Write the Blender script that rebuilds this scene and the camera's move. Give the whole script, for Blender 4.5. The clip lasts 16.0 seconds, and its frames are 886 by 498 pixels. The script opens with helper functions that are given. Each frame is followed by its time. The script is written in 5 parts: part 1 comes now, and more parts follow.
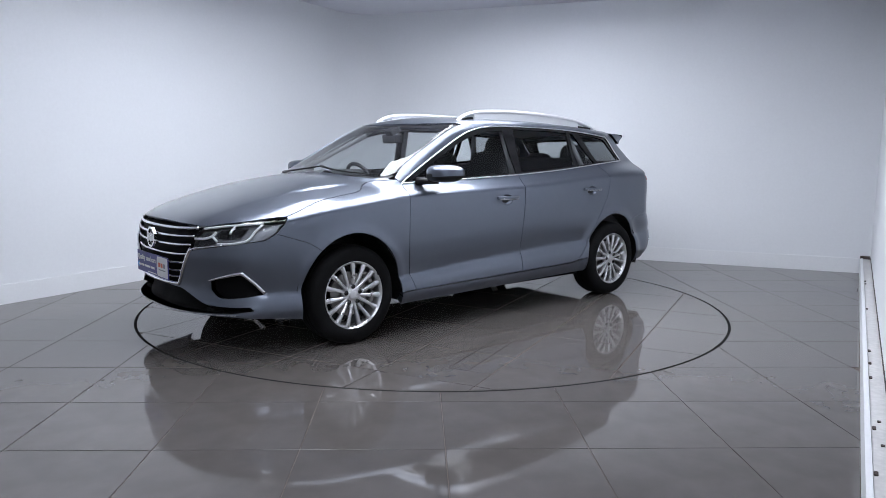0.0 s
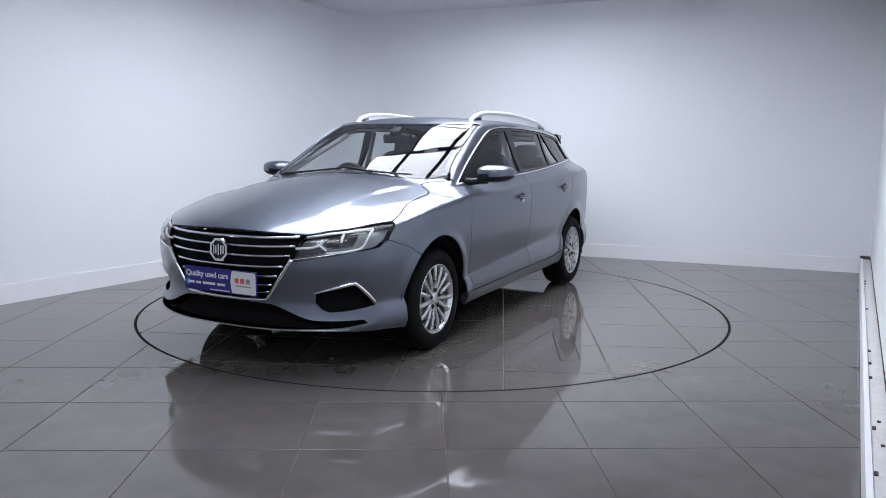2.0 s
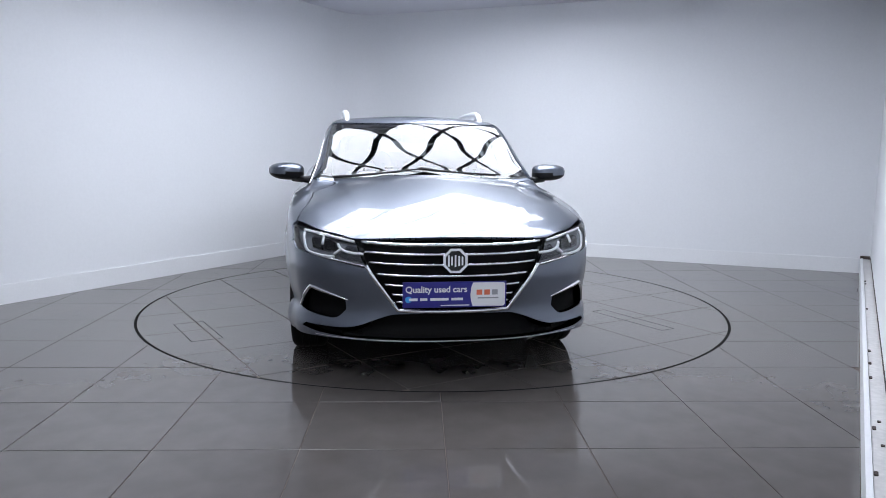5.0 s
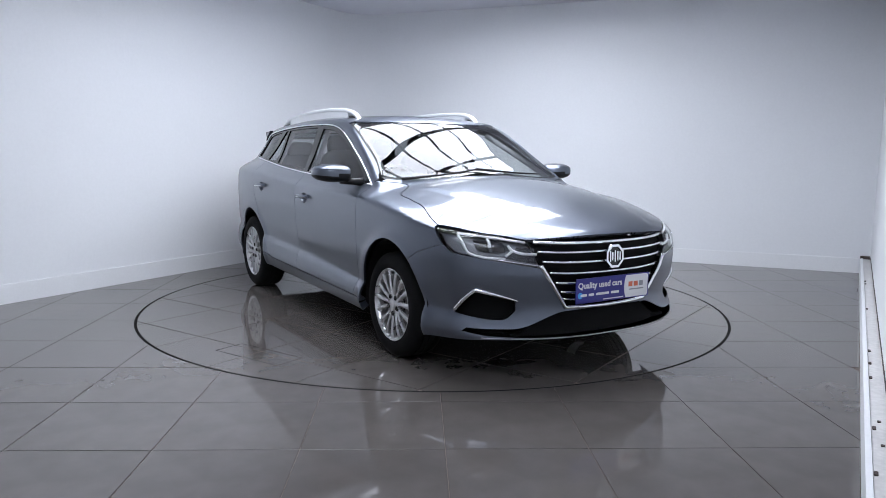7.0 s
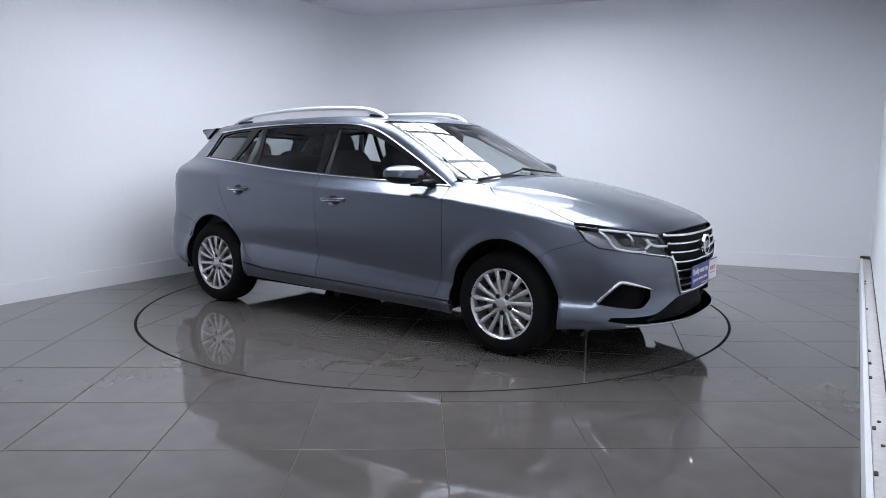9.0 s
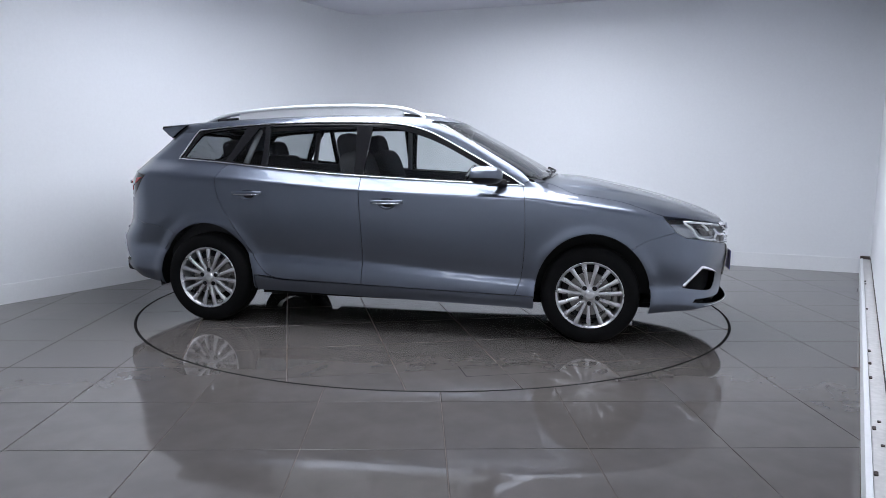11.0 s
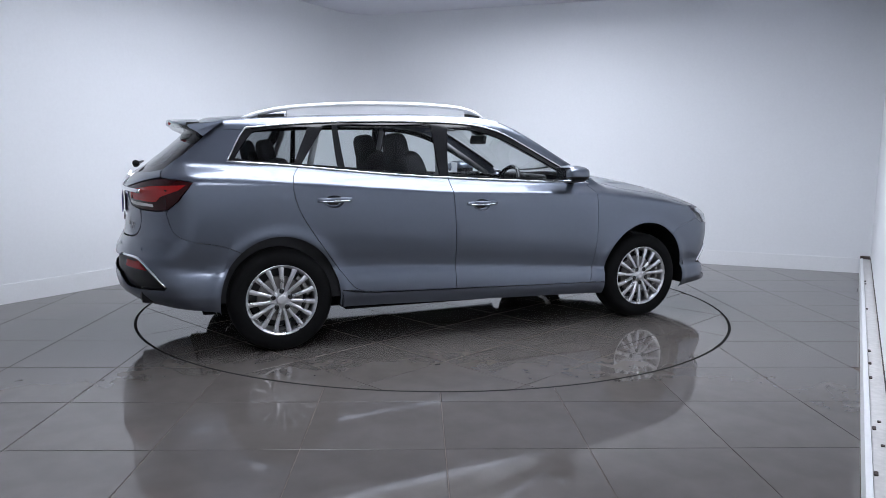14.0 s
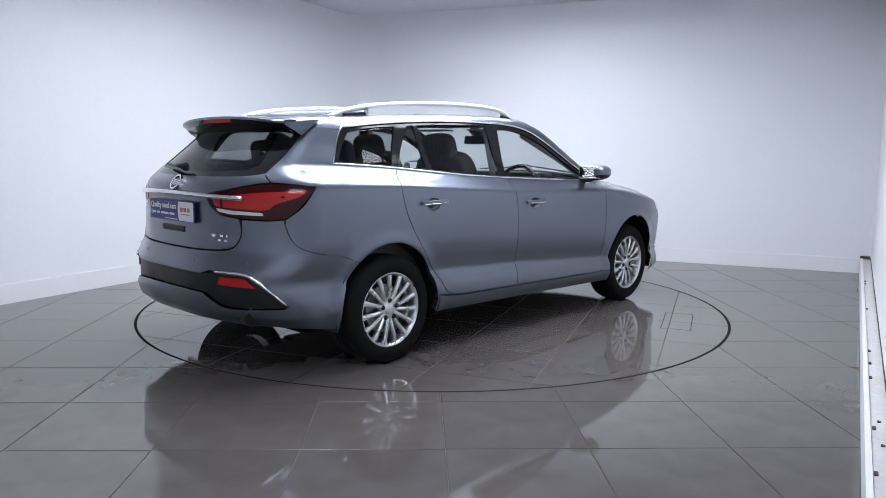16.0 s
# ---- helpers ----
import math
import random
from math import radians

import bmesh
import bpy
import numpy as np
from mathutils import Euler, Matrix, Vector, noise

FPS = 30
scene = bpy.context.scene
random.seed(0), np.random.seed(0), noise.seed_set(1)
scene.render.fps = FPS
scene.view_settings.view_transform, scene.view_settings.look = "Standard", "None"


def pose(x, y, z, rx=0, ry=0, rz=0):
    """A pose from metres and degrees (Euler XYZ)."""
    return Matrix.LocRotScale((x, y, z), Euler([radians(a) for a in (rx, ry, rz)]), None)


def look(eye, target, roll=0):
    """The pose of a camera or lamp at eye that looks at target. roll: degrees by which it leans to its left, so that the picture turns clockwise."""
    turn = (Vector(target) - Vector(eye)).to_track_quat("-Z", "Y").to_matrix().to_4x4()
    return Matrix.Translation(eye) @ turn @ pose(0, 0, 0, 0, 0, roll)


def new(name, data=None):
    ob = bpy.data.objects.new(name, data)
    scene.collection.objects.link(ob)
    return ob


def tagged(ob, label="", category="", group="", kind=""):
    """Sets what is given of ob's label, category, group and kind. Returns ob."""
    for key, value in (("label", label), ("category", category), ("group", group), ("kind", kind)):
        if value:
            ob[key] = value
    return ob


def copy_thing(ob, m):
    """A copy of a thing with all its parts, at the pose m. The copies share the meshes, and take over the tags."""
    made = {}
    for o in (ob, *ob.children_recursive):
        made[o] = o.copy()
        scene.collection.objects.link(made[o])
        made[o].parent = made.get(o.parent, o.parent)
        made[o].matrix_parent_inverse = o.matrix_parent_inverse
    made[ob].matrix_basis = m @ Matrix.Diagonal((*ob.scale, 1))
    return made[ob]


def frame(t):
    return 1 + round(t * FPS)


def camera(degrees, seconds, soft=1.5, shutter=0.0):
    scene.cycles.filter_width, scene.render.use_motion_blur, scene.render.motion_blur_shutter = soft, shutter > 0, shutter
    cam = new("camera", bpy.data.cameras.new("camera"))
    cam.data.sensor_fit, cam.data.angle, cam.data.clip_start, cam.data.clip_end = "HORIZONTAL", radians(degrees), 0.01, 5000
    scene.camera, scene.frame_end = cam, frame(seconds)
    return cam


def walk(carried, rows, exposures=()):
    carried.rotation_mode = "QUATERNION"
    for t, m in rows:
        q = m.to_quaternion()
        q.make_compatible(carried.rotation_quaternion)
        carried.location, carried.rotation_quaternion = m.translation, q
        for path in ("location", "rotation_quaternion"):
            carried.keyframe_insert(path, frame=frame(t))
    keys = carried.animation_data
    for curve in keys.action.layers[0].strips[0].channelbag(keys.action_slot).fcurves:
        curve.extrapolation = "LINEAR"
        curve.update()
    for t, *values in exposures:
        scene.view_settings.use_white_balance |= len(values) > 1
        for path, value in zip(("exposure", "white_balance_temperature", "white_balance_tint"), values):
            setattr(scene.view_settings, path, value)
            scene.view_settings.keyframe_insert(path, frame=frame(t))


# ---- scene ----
cam = camera(62.05, 16.0, soft=0.8)
EYE = (0.0, -5.916, 1.234)
_p, _a = radians(-7.671), radians(0.669)
_aim = (EYE[0] + math.sin(_a) * math.cos(_p), EYE[1] + math.cos(_a) * math.cos(_p), EYE[2] + math.sin(_p))
VIEW = look(EYE, _aim, 0.564)
walk(cam, [(0.0, VIEW), (16.0, VIEW)], [(0.0, 0.0), (14.0, 0.0), (15.0, 0.06), (16.0, 0.16)])

# turntable angle of the car's nose, degrees, time by time
TURN = [(0.0, -139.9), (0.25, -138.4), (0.5, -136.2), (1.0, -130.35), (1.5, -124.5), (2.0, -118.45), (2.5, -112.55), (3.0, -106.45),
        (3.5, -100.45), (4.0, -94.25), (4.6, -87.2), (5.2, -80.25), (5.8, -73.2), (6.5, -64.95), (7.0, -58.95), (7.5, -53.1), (8.0, -47.2),
        (8.5, -41.4), (9.0, -35.55), (9.6, -28.5), (10.2, -21.5), (10.8, -14.45), (11.5, -6.3), (12.0, -0.6), (12.5, 4.95), (13.0, 10.75),
        (13.5, 16.35), (14.0, 22.2), (14.5, 27.95), (15.0, 33.95), (15.5, 39.7), (16.0, 45.65)]
CAR_X, CAR_Y = -0.069, -0.177   # car's origin on the turntable

# ---------- light ----------
world = bpy.data.worlds.new("world")
scene.world = world
world.use_nodes = True
world.node_tree.nodes["Background"].inputs[0].default_value = (0.75, 0.8, 0.95, 1)
world.node_tree.nodes["Background"].inputs[1].default_value = 0.02


# ---------- materials ----------
def principled(name, color, rough=0.5, metal=0.0, coat=0.0, coat_rough=0.03, spec=0.5, emit=None, strength=0.0):
    m = bpy.data.materials.new(name)
    m.use_nodes = True
    b = m.node_tree.nodes["Principled BSDF"]
    b.inputs["Base Color"].default_value = (*color, 1)
    b.inputs["Roughness"].default_value = rough
    b.inputs["Metallic"].default_value = metal
    b.inputs["Coat Weight"].default_value = coat
    b.inputs["Coat Roughness"].default_value = coat_rough
    b.inputs["Specular IOR Level"].default_value = spec
    if emit:
        b.inputs["Emission Color"].default_value = (*emit, 1)
        b.inputs["Emission Strength"].default_value = strength
    return m


def vary(m, color, amount=0.1, scale=3.0, fine=60.0, rough=None, rough_amount=0.08, bump=0.0, bump_scale=120.0, per_object=0.0):
    """Uneven colour at two scales, uneven gloss, fine relief."""
    nt = m.node_tree
    n, l = nt.nodes, nt.links
    b = n["Principled BSDF"]
    tc = n.new("ShaderNodeTexCoord")
    n1, n2 = n.new("ShaderNodeTexNoise"), n.new("ShaderNodeTexNoise")
    n1.inputs["Scale"].default_value, n1.inputs["Detail"].default_value = scale, 4
    n2.inputs["Scale"].default_value, n2.inputs["Detail"].default_value = fine, 3
    for q in (n1, n2):
        l.new(tc.outputs["Object"], q.inputs["Vector"])
    add = n.new("ShaderNodeMath")
    add.operation = "ADD"
    l.new(n1.outputs["Fac"], add.inputs[0])
    l.new(n2.outputs["Fac"], add.inputs[1])
    last = add
    if per_object:
        info, mul, add2 = n.new("ShaderNodeObjectInfo"), n.new("ShaderNodeMath"), n.new("ShaderNodeMath")
        mul.operation, add2.operation = "MULTIPLY_ADD", "ADD"
        mul.inputs[1].default_value, mul.inputs[2].default_value = per_object, -per_object / 2
        l.new(info.outputs["Random"], mul.inputs[0])
        l.new(mul.outputs[0], add2.inputs[0])
        l.new(add.outputs[0], add2.inputs[1])
        last = add2
    ramp = n.new("ShaderNodeMapRange")
    ramp.inputs[1].default_value, ramp.inputs[2].default_value = 0.5, 1.5
    ramp.inputs[3].default_value, ramp.inputs[4].default_value = 1 - amount, 1 + amount
    l.new(last.outputs[0], ramp.inputs[0])
    mix = n.new("ShaderNodeVectorMath")
    mix.operation = "SCALE"
    mix.inputs[0].default_value = color
    l.new(ramp.outputs[0], mix.inputs["Scale"])
    l.new(mix.outputs[0], b.inputs["Base Color"])
    if rough is not None:
        r2 = n.new("ShaderNodeMapRange")
        r2.inputs[1].default_value, r2.inputs[2].default_value = 0.3, 0.7
        r2.inputs[3].default_value, r2.inputs[4].default_value = rough - rough_amount / 2, rough + rough_amount / 2
        l.new(n1.outputs["Fac"], r2.inputs[0])
        l.new(r2.outputs[0], b.inputs["Roughness"])
    if bump:
        n3, bp = n.new("ShaderNodeTexNoise"), n.new("ShaderNodeBump")
        n3.inputs["Scale"].default_value = bump_scale
        bp.inputs["Strength"].default_value, bp.inputs["Distance"].default_value = bump, 0.002
        l.new(tc.outputs["Object"], n3.inputs["Vector"])
        l.new(n3.outputs["Fac"], bp.inputs["Height"])
        l.new(bp.outputs[0], b.inputs["Normal"])
    return m


def pane_glass(name, tint, least=0.045):
    """Clear pane: see-through, with a mirror gloss that grows towards grazing."""
    m = bpy.data.materials.new(name)
    m.use_nodes = True
    nt = m.node_tree
    nt.nodes.clear()
    out, mix = nt.nodes.new("ShaderNodeOutputMaterial"), nt.nodes.new("ShaderNodeMixShader")
    tr, gl, lw = nt.nodes.new("ShaderNodeBsdfTransparent"), nt.nodes.new("ShaderNodeBsdfGlossy"), nt.nodes.new("ShaderNodeLayerWeight")
    power, fit_ = nt.nodes.new("ShaderNodeMath"), nt.nodes.new("ShaderNodeMath")
    tr.inputs[0].default_value = (*tint, 1)
    gl.inputs["Roughness"].default_value = 0.0
    lw.inputs["Blend"].default_value = 0.5
    power.operation, power.inputs[1].default_value = "POWER", 4.0
    fit_.operation, fit_.inputs[1].default_value, fit_.inputs[2].default_value = "MULTIPLY_ADD", 0.85, least
    nt.links.new(lw.outputs["Facing"], power.inputs[0])
    nt.links.new(power.outputs[0], fit_.inputs[0])
    nt.links.new(fit_.outputs[0], mix.inputs[0])
    nt.links.new(tr.outputs[0], mix.inputs[1])
    nt.links.new(gl.outputs[0], mix.inputs[2])
    nt.links.new(mix.outputs[0], out.inputs[0])
    return m


WALL = vary(principled("wall_paint", (0.78, 0.795, 0.815), 0.6), (0.78, 0.795, 0.815), 0.03, 0.6, 40, 0.6, 0.1, 0.15, 300)
CEIL = vary(principled("ceiling_paint", (0.7, 0.71, 0.8), 0.7), (0.70, 0.705, 0.765), 0.04, 1.0, 50, 0.7, 0.1, 0.2, 200)
SKIRT = vary(principled("skirting_paint", (0.7, 0.72, 0.78), 0.4), (0.80, 0.81, 0.825), 0.04, 2.0, 60, 0.4, 0.1)
LEDGE = vary(principled("ledge_paint", (0.7, 0.7, 0.7), 0.5), (0.62, 0.61, 0.6), 0.2, 4.0, 40, 0.5, 0.2, 0.3)
GRIME = vary(principled("dark_grime", (0.05, 0.04, 0.035), 0.8), (0.06, 0.045, 0.04), 0.5, 6, 50)
TILE = vary(principled("floor_tile", (0.2, 0.19, 0.185), 0.09, spec=0.5), (0.106, 0.096, 0.090), 0.17, 2.2, 7, 0.05, 0.03, 0.0, 30, 0.22)
GROUT = vary(principled("tile_grout", (0.12, 0.09, 0.07), 0.8), (0.11, 0.085, 0.07), 0.35, 1.5, 40)
RING = principled("black_gap", (0.012, 0.012, 0.012), 0.9, spec=0.05)
PAINT = vary(principled("metallic_paint", (0.2, 0.22, 0.28), 0.33, 0.88, 0.8, 0.04), (0.134, 0.153, 0.192), 0.03, 5, 30, 0.33, 0.02)
BLACK = vary(principled("satin_black_plastic", (0.012, 0.012, 0.013), 0.42, spec=0.35), (0.008, 0.008, 0.009), 0.2, 10, 200, 0.42, 0.1)
DEEP = vary(principled("deep_black", (0.004, 0.004, 0.004), 0.7, spec=0.1), (0.004, 0.004, 0.0045), 0.3, 10, 200, 0.7, 0.1)
GLOSS = principled("gloss_black", (0.008, 0.008, 0.009), 0.12)
CHROME = principled("chrome", (0.82, 0.83, 0.85), 0.12, 1.0)
SILVER = vary(principled("silver_satin", (0.8, 0.81, 0.83), 0.28, 0.6), (0.72, 0.73, 0.75), 0.04, 10, 200, 0.38, 0.06)
ALLOY = vary(principled("alloy", (0.6, 0.6, 0.61), 0.3, 0.85), (0.66, 0.66, 0.67), 0.06, 12, 150, 0.3, 0.1)
RUBBER = vary(principled("rubber", (0.016, 0.016, 0.017), 0.75, spec=0.12), (0.007, 0.007, 0.0075), 0.3, 8, 90, 0.75, 0.15, 0.3, 60)
FABRIC = vary(principled("seat_fabric", (0.025, 0.025, 0.028), 0.9), (0.028, 0.028, 0.031), 0.3, 12, 300, 0.9, 0.1, 0.05, 200)
TRIM = vary(principled("dash_plastic", (0.03, 0.03, 0.033), 0.55), (0.03, 0.03, 0.033), 0.2, 8, 200, 0.55, 0.1, 0.3, 400)
PALETRIM = vary(principled("pale_headlining", (0.5, 0.5, 0.5), 0.9), (0.26, 0.26, 0.27), 0.05, 8, 200, 0.9, 0.05)
DISC = vary(principled("brake_disc", (0.35, 0.34, 0.33), 0.4, 0.9), (0.3, 0.29, 0.28), 0.15, 20, 200, 0.4, 0.2)
GLASS = pane_glass("window_glass", (0.87, 0.9, 0.9), 0.04)
SCREEN = pane_glass("windscreen_glass", (0.87, 0.9, 0.9), 0.075)
PRIVACY = pane_glass("rear_glass", (0.46, 0.48, 0.49), 0.03)
LENS = pane_glass("clear_lens", (0.95, 0.96, 0.97), 0.035)
REDLENS = principled("red_lens", (0.4, 0.008, 0.008), 0.16, 0, 0.25, 0.02, 0.4)
DEEPRED = principled("smoked_red_lens", (0.03, 0.002, 0.003), 0.14, 0, 0.0, 0.02, 0.3)
FOGRED = principled("reflector_red", (0.36, 0.008, 0.008), 0.2, spec=0.3)
WHITELENS = principled("pale_lens", (0.62, 0.6, 0.6), 0.15, 0, 1.0, 0.02)
REFLECTOR = principled("lamp_reflector", (0.9, 0.91, 0.92), 0.35, 0.1)
LAMPGREY = principled("lamp_inner", (0.30, 0.31, 0.33), 0.3, 0.7)
LAMPDARK = principled("lamp_bezel", (0.06, 0.062, 0.07), 0.3, 0.6)
MIRROR = principled("mirror_glass", (0.85, 0.87, 0.9), 0.02, 1.0)
BLUE = vary(principled("plate_blue", (0.025, 0.02, 0.23), 0.35), (0.022, 0.02, 0.21), 0.1, 10, 100, 0.35, 0.05)
WHITE = principled("plate_white", (0.75, 0.75, 0.76), 0.4)
REDINK = principled("plate_orange", (0.7, 0.16, 0.08), 0.45)
CYAN = principled("plate_cyan", (0.05, 0.35, 0.75), 0.45)
GREYINK = principled("plate_grey", (0.3, 0.3, 0.32), 0.5)
PANEL = principled("light_diffuser", (0.9, 0.9, 0.9), 0.5, emit=(0.905, 0.955, 1.075), strength=8.6)


# ---------- mesh helpers ----------
def mesh_ob(name, verts, faces, material, parent=None, smooth=False, normals=None, label=""):
    me = bpy.data.meshes.new(name)
    me.from_pydata([tuple(map(float, v)) for v in verts], [], [tuple(map(int, f)) for f in faces])
    me.materials.append(material)
    me.update()
    if smooth:
        me.polygons.foreach_set("use_smooth", [True] * len(me.polygons))
    if normals is not None:
        me.normals_split_custom_set_from_vertices([tuple(map(float, q)) for q in normals])
    ob = new(name, me)
    if parent:
        ob.parent = parent
    if label:
        ob["label"] = label
    return ob


def part(name, bm, material, parent=None, label="", smooth=False):
    me = bpy.data.meshes.new(name)
    bm.to_mesh(me)
    bm.free()
    me.materials.append(material)
    if smooth:
        me.polygons.foreach_set("use_smooth", [True] * len(me.polygons))
        me.set_sharp_from_angle(angle=radians(40))
    ob = new(name, me)
    if parent:
        ob.parent = parent
    if label:
        ob["label"] = label
    return ob


def box_bm(size, center=(0, 0, 0), bevel=0.0, seg=2, turn=None, bm=None):
    own = bmesh.new()
    bmesh.ops.create_cube(own, size=1)
    bmesh.ops.scale(own, vec=size, verts=own.verts)
    if bevel:
        bmesh.ops.bevel(own, geom=list(own.edges), offset=bevel, segments=seg, affect="EDGES", profile=0.6)
    if turn is not None:
        bmesh.ops.transform(own, matrix=turn, verts=own.verts)
    bmesh.ops.translate(own, vec=center, verts=own.verts)
    return own


def lathe(profile, seg=48, axis="y"):
    """Turn a profile of (radius, offset along the axis) about the axis."""
    v, f, n = [], [], len(profile)
    for i in range(seg):
        a = 2 * math.pi * i / seg
        for r, o in profile:
            v.append((r * math.cos(a), o, r * math.sin(a)) if axis == "y" else (r * math.cos(a), r * math.sin(a), o))
    for i in range(seg):
        j = (i + 1) % seg
        for k in range(n - 1):
            f.append((i * n + k, i * n + k + 1, j * n + k + 1, j * n + k))
    return v, f


def tube(pts, r, seg=6, flat=1.0):
    """A bar along a line of points; flat squeezes it sideways."""
    pts = [Vector(q) for q in pts]
    v, f = [], []
    for i, q in enumerate(pts):
        d = (pts[min(i + 1, len(pts) - 1)] - pts[max(i - 1, 0)]).normalized()
        s = d.cross(Vector((0, 0, 1)))
        s = s.normalized() if s.length > 1e-4 else Vector((0, 1, 0))
        u = s.cross(d)
        rr = r[i] if isinstance(r, (list, tuple)) else r
        for k in range(seg):
            a = 2 * math.pi * (k + 0.5) / seg
            v.append(q + s * (rr * flat * math.cos(a)) + u * (rr * math.sin(a)))
    for i in range(len(pts) - 1):
        for k in range(seg):
            j = (k + 1) % seg
            f.append((i * seg + k, i * seg + j, (i + 1) * seg + j, (i + 1) * seg + k))
    f.append(tuple(range(seg))[::-1])
    f.append(tuple(range((len(pts) - 1) * seg, len(pts) * seg)))
    return v, f


def pchip(xs, ys):
    """A smooth curve through the points that does not overshoot."""
    xs, ys = np.array(xs, float), np.array(ys, float)
    h, d = np.diff(xs), np.diff(ys) / np.diff(xs)
    m = np.zeros(len(xs))
    for i in range(1, len(xs) - 1):
        if d[i - 1] * d[i] > 0:
            w1, w2 = 2 * h[i] + h[i - 1], h[i] + 2 * h[i - 1]
            m[i] = (w1 + w2) / (w1 / d[i - 1] + w2 / d[i])
    m[0], m[-1] = d[0], d[-1]

    def at(x):
        x = np.clip(np.asarray(x, float), xs[0], xs[-1])
        i = np.clip(np.searchsorted(xs, x) - 1, 0, len(xs) - 2)
        t = (x - xs[i]) / h[i]
        return (ys[i] * (1 + 2 * t) * (1 - t) ** 2 + h[i] * m[i] * t * (1 - t) ** 2
                + ys[i + 1] * t * t * (3 - 2 * t) + h[i] * m[i + 1] * t * t * (t - 1))
    return at


def spline(xs, ys):
    """A natural cubic through the points."""
    xs, ys = np.array(xs, float), np.array(ys, float)
    h, n = np.diff(xs), len(xs)
    a, r = np.eye(n), np.zeros(n)
    for i in range(1, n - 1):
        a[i, i - 1:i + 2] = h[i - 1], 2 * (h[i - 1] + h[i]), h[i]
        r[i] = 6 * ((ys[i + 1] - ys[i]) / h[i] - (ys[i] - ys[i - 1]) / h[i - 1])
    m = np.linalg.solve(a, r)

    def at(x):
        x = np.clip(np.asarray(x, float), xs[0], xs[-1])
        i = np.clip(np.searchsorted(xs, x) - 1, 0, n - 2)
        p, q = xs[i + 1] - x, x - xs[i]
        return (m[i] * p ** 3 + m[i + 1] * q ** 3) / (6 * h[i]) + (ys[i] / h[i] - m[i] * h[i] / 6) * p + (ys[i + 1] / h[i] - m[i + 1] * h[i] / 6) * q
    return at


def smooth_line(pts, n=6):
    """Catmull-Rom through the points."""
    p = [np.array(q, float) for q in pts]
    p = [2 * p[0] - p[1], *p, 2 * p[-1] - p[-2]]
    out = []
    for i in range(1, len(p) - 2):
        for k in range(n):
            t = k / n
            out.append(0.5 * (2 * p[i] + (p[i + 1] - p[i - 1]) * t + (2 * p[i - 1] - 5 * p[i] + 4 * p[i + 1] - p[i + 2]) * t * t
                              + (3 * p[i] - p[i - 1] - 3 * p[i + 1] + p[i + 2]) * t ** 3))
    out.append(p[-2])
    return [tuple(q) for q in out]


def inside(q, loop):
    q, a = np.asarray(q, float), np.asarray(loop, float)
    b = np.roll(a, -1, 0)
    x, y = q[:, 0:1], q[:, 1:2]
    cross = ((a[:, 1] > y) != (b[:, 1] > y)) & (x < (b[:, 0] - a[:, 0]) * (y - a[:, 1]) / (b[:, 1] - a[:, 1] + 1e-12) + a[:, 0])
    return cross.sum(1) % 2 == 1


def resample(loop, step):
    out, n = [], len(loop)
    for i in range(n):
        a, b = np.array(loop[i], float), np.array(loop[(i + 1) % n], float)
        k = max(1, int(math.ceil(np.linalg.norm(b - a) / step)))
        out += [tuple(a + (b - a) * j / k) for j in range(k)]
    return out


def shrink(loop, d):
    p = np.array(loop, float)
    a, b = p - np.roll(p, 1, 0), np.roll(p, -1, 0) - p
    area = 0.5 * np.sum(p[:, 0] * np.roll(p[:, 1], -1) - np.roll(p[:, 0], -1) * p[:, 1])
    sgn = 1 if area > 0 else -1
    na = np.stack([-a[:, 1], a[:, 0]], 1) / (np.linalg.norm(a, axis=1)[:, None] + 1e-9)
    nb = np.stack([-b[:, 1], b[:, 0]], 1) / (np.linalg.norm(b, axis=1)[:, None] + 1e-9)
    m = na + nb
    m /= np.maximum(np.linalg.norm(m, axis=1), 0.6)[:, None] ** 2
    return [tuple(q) for q in p + sgn * d * m]


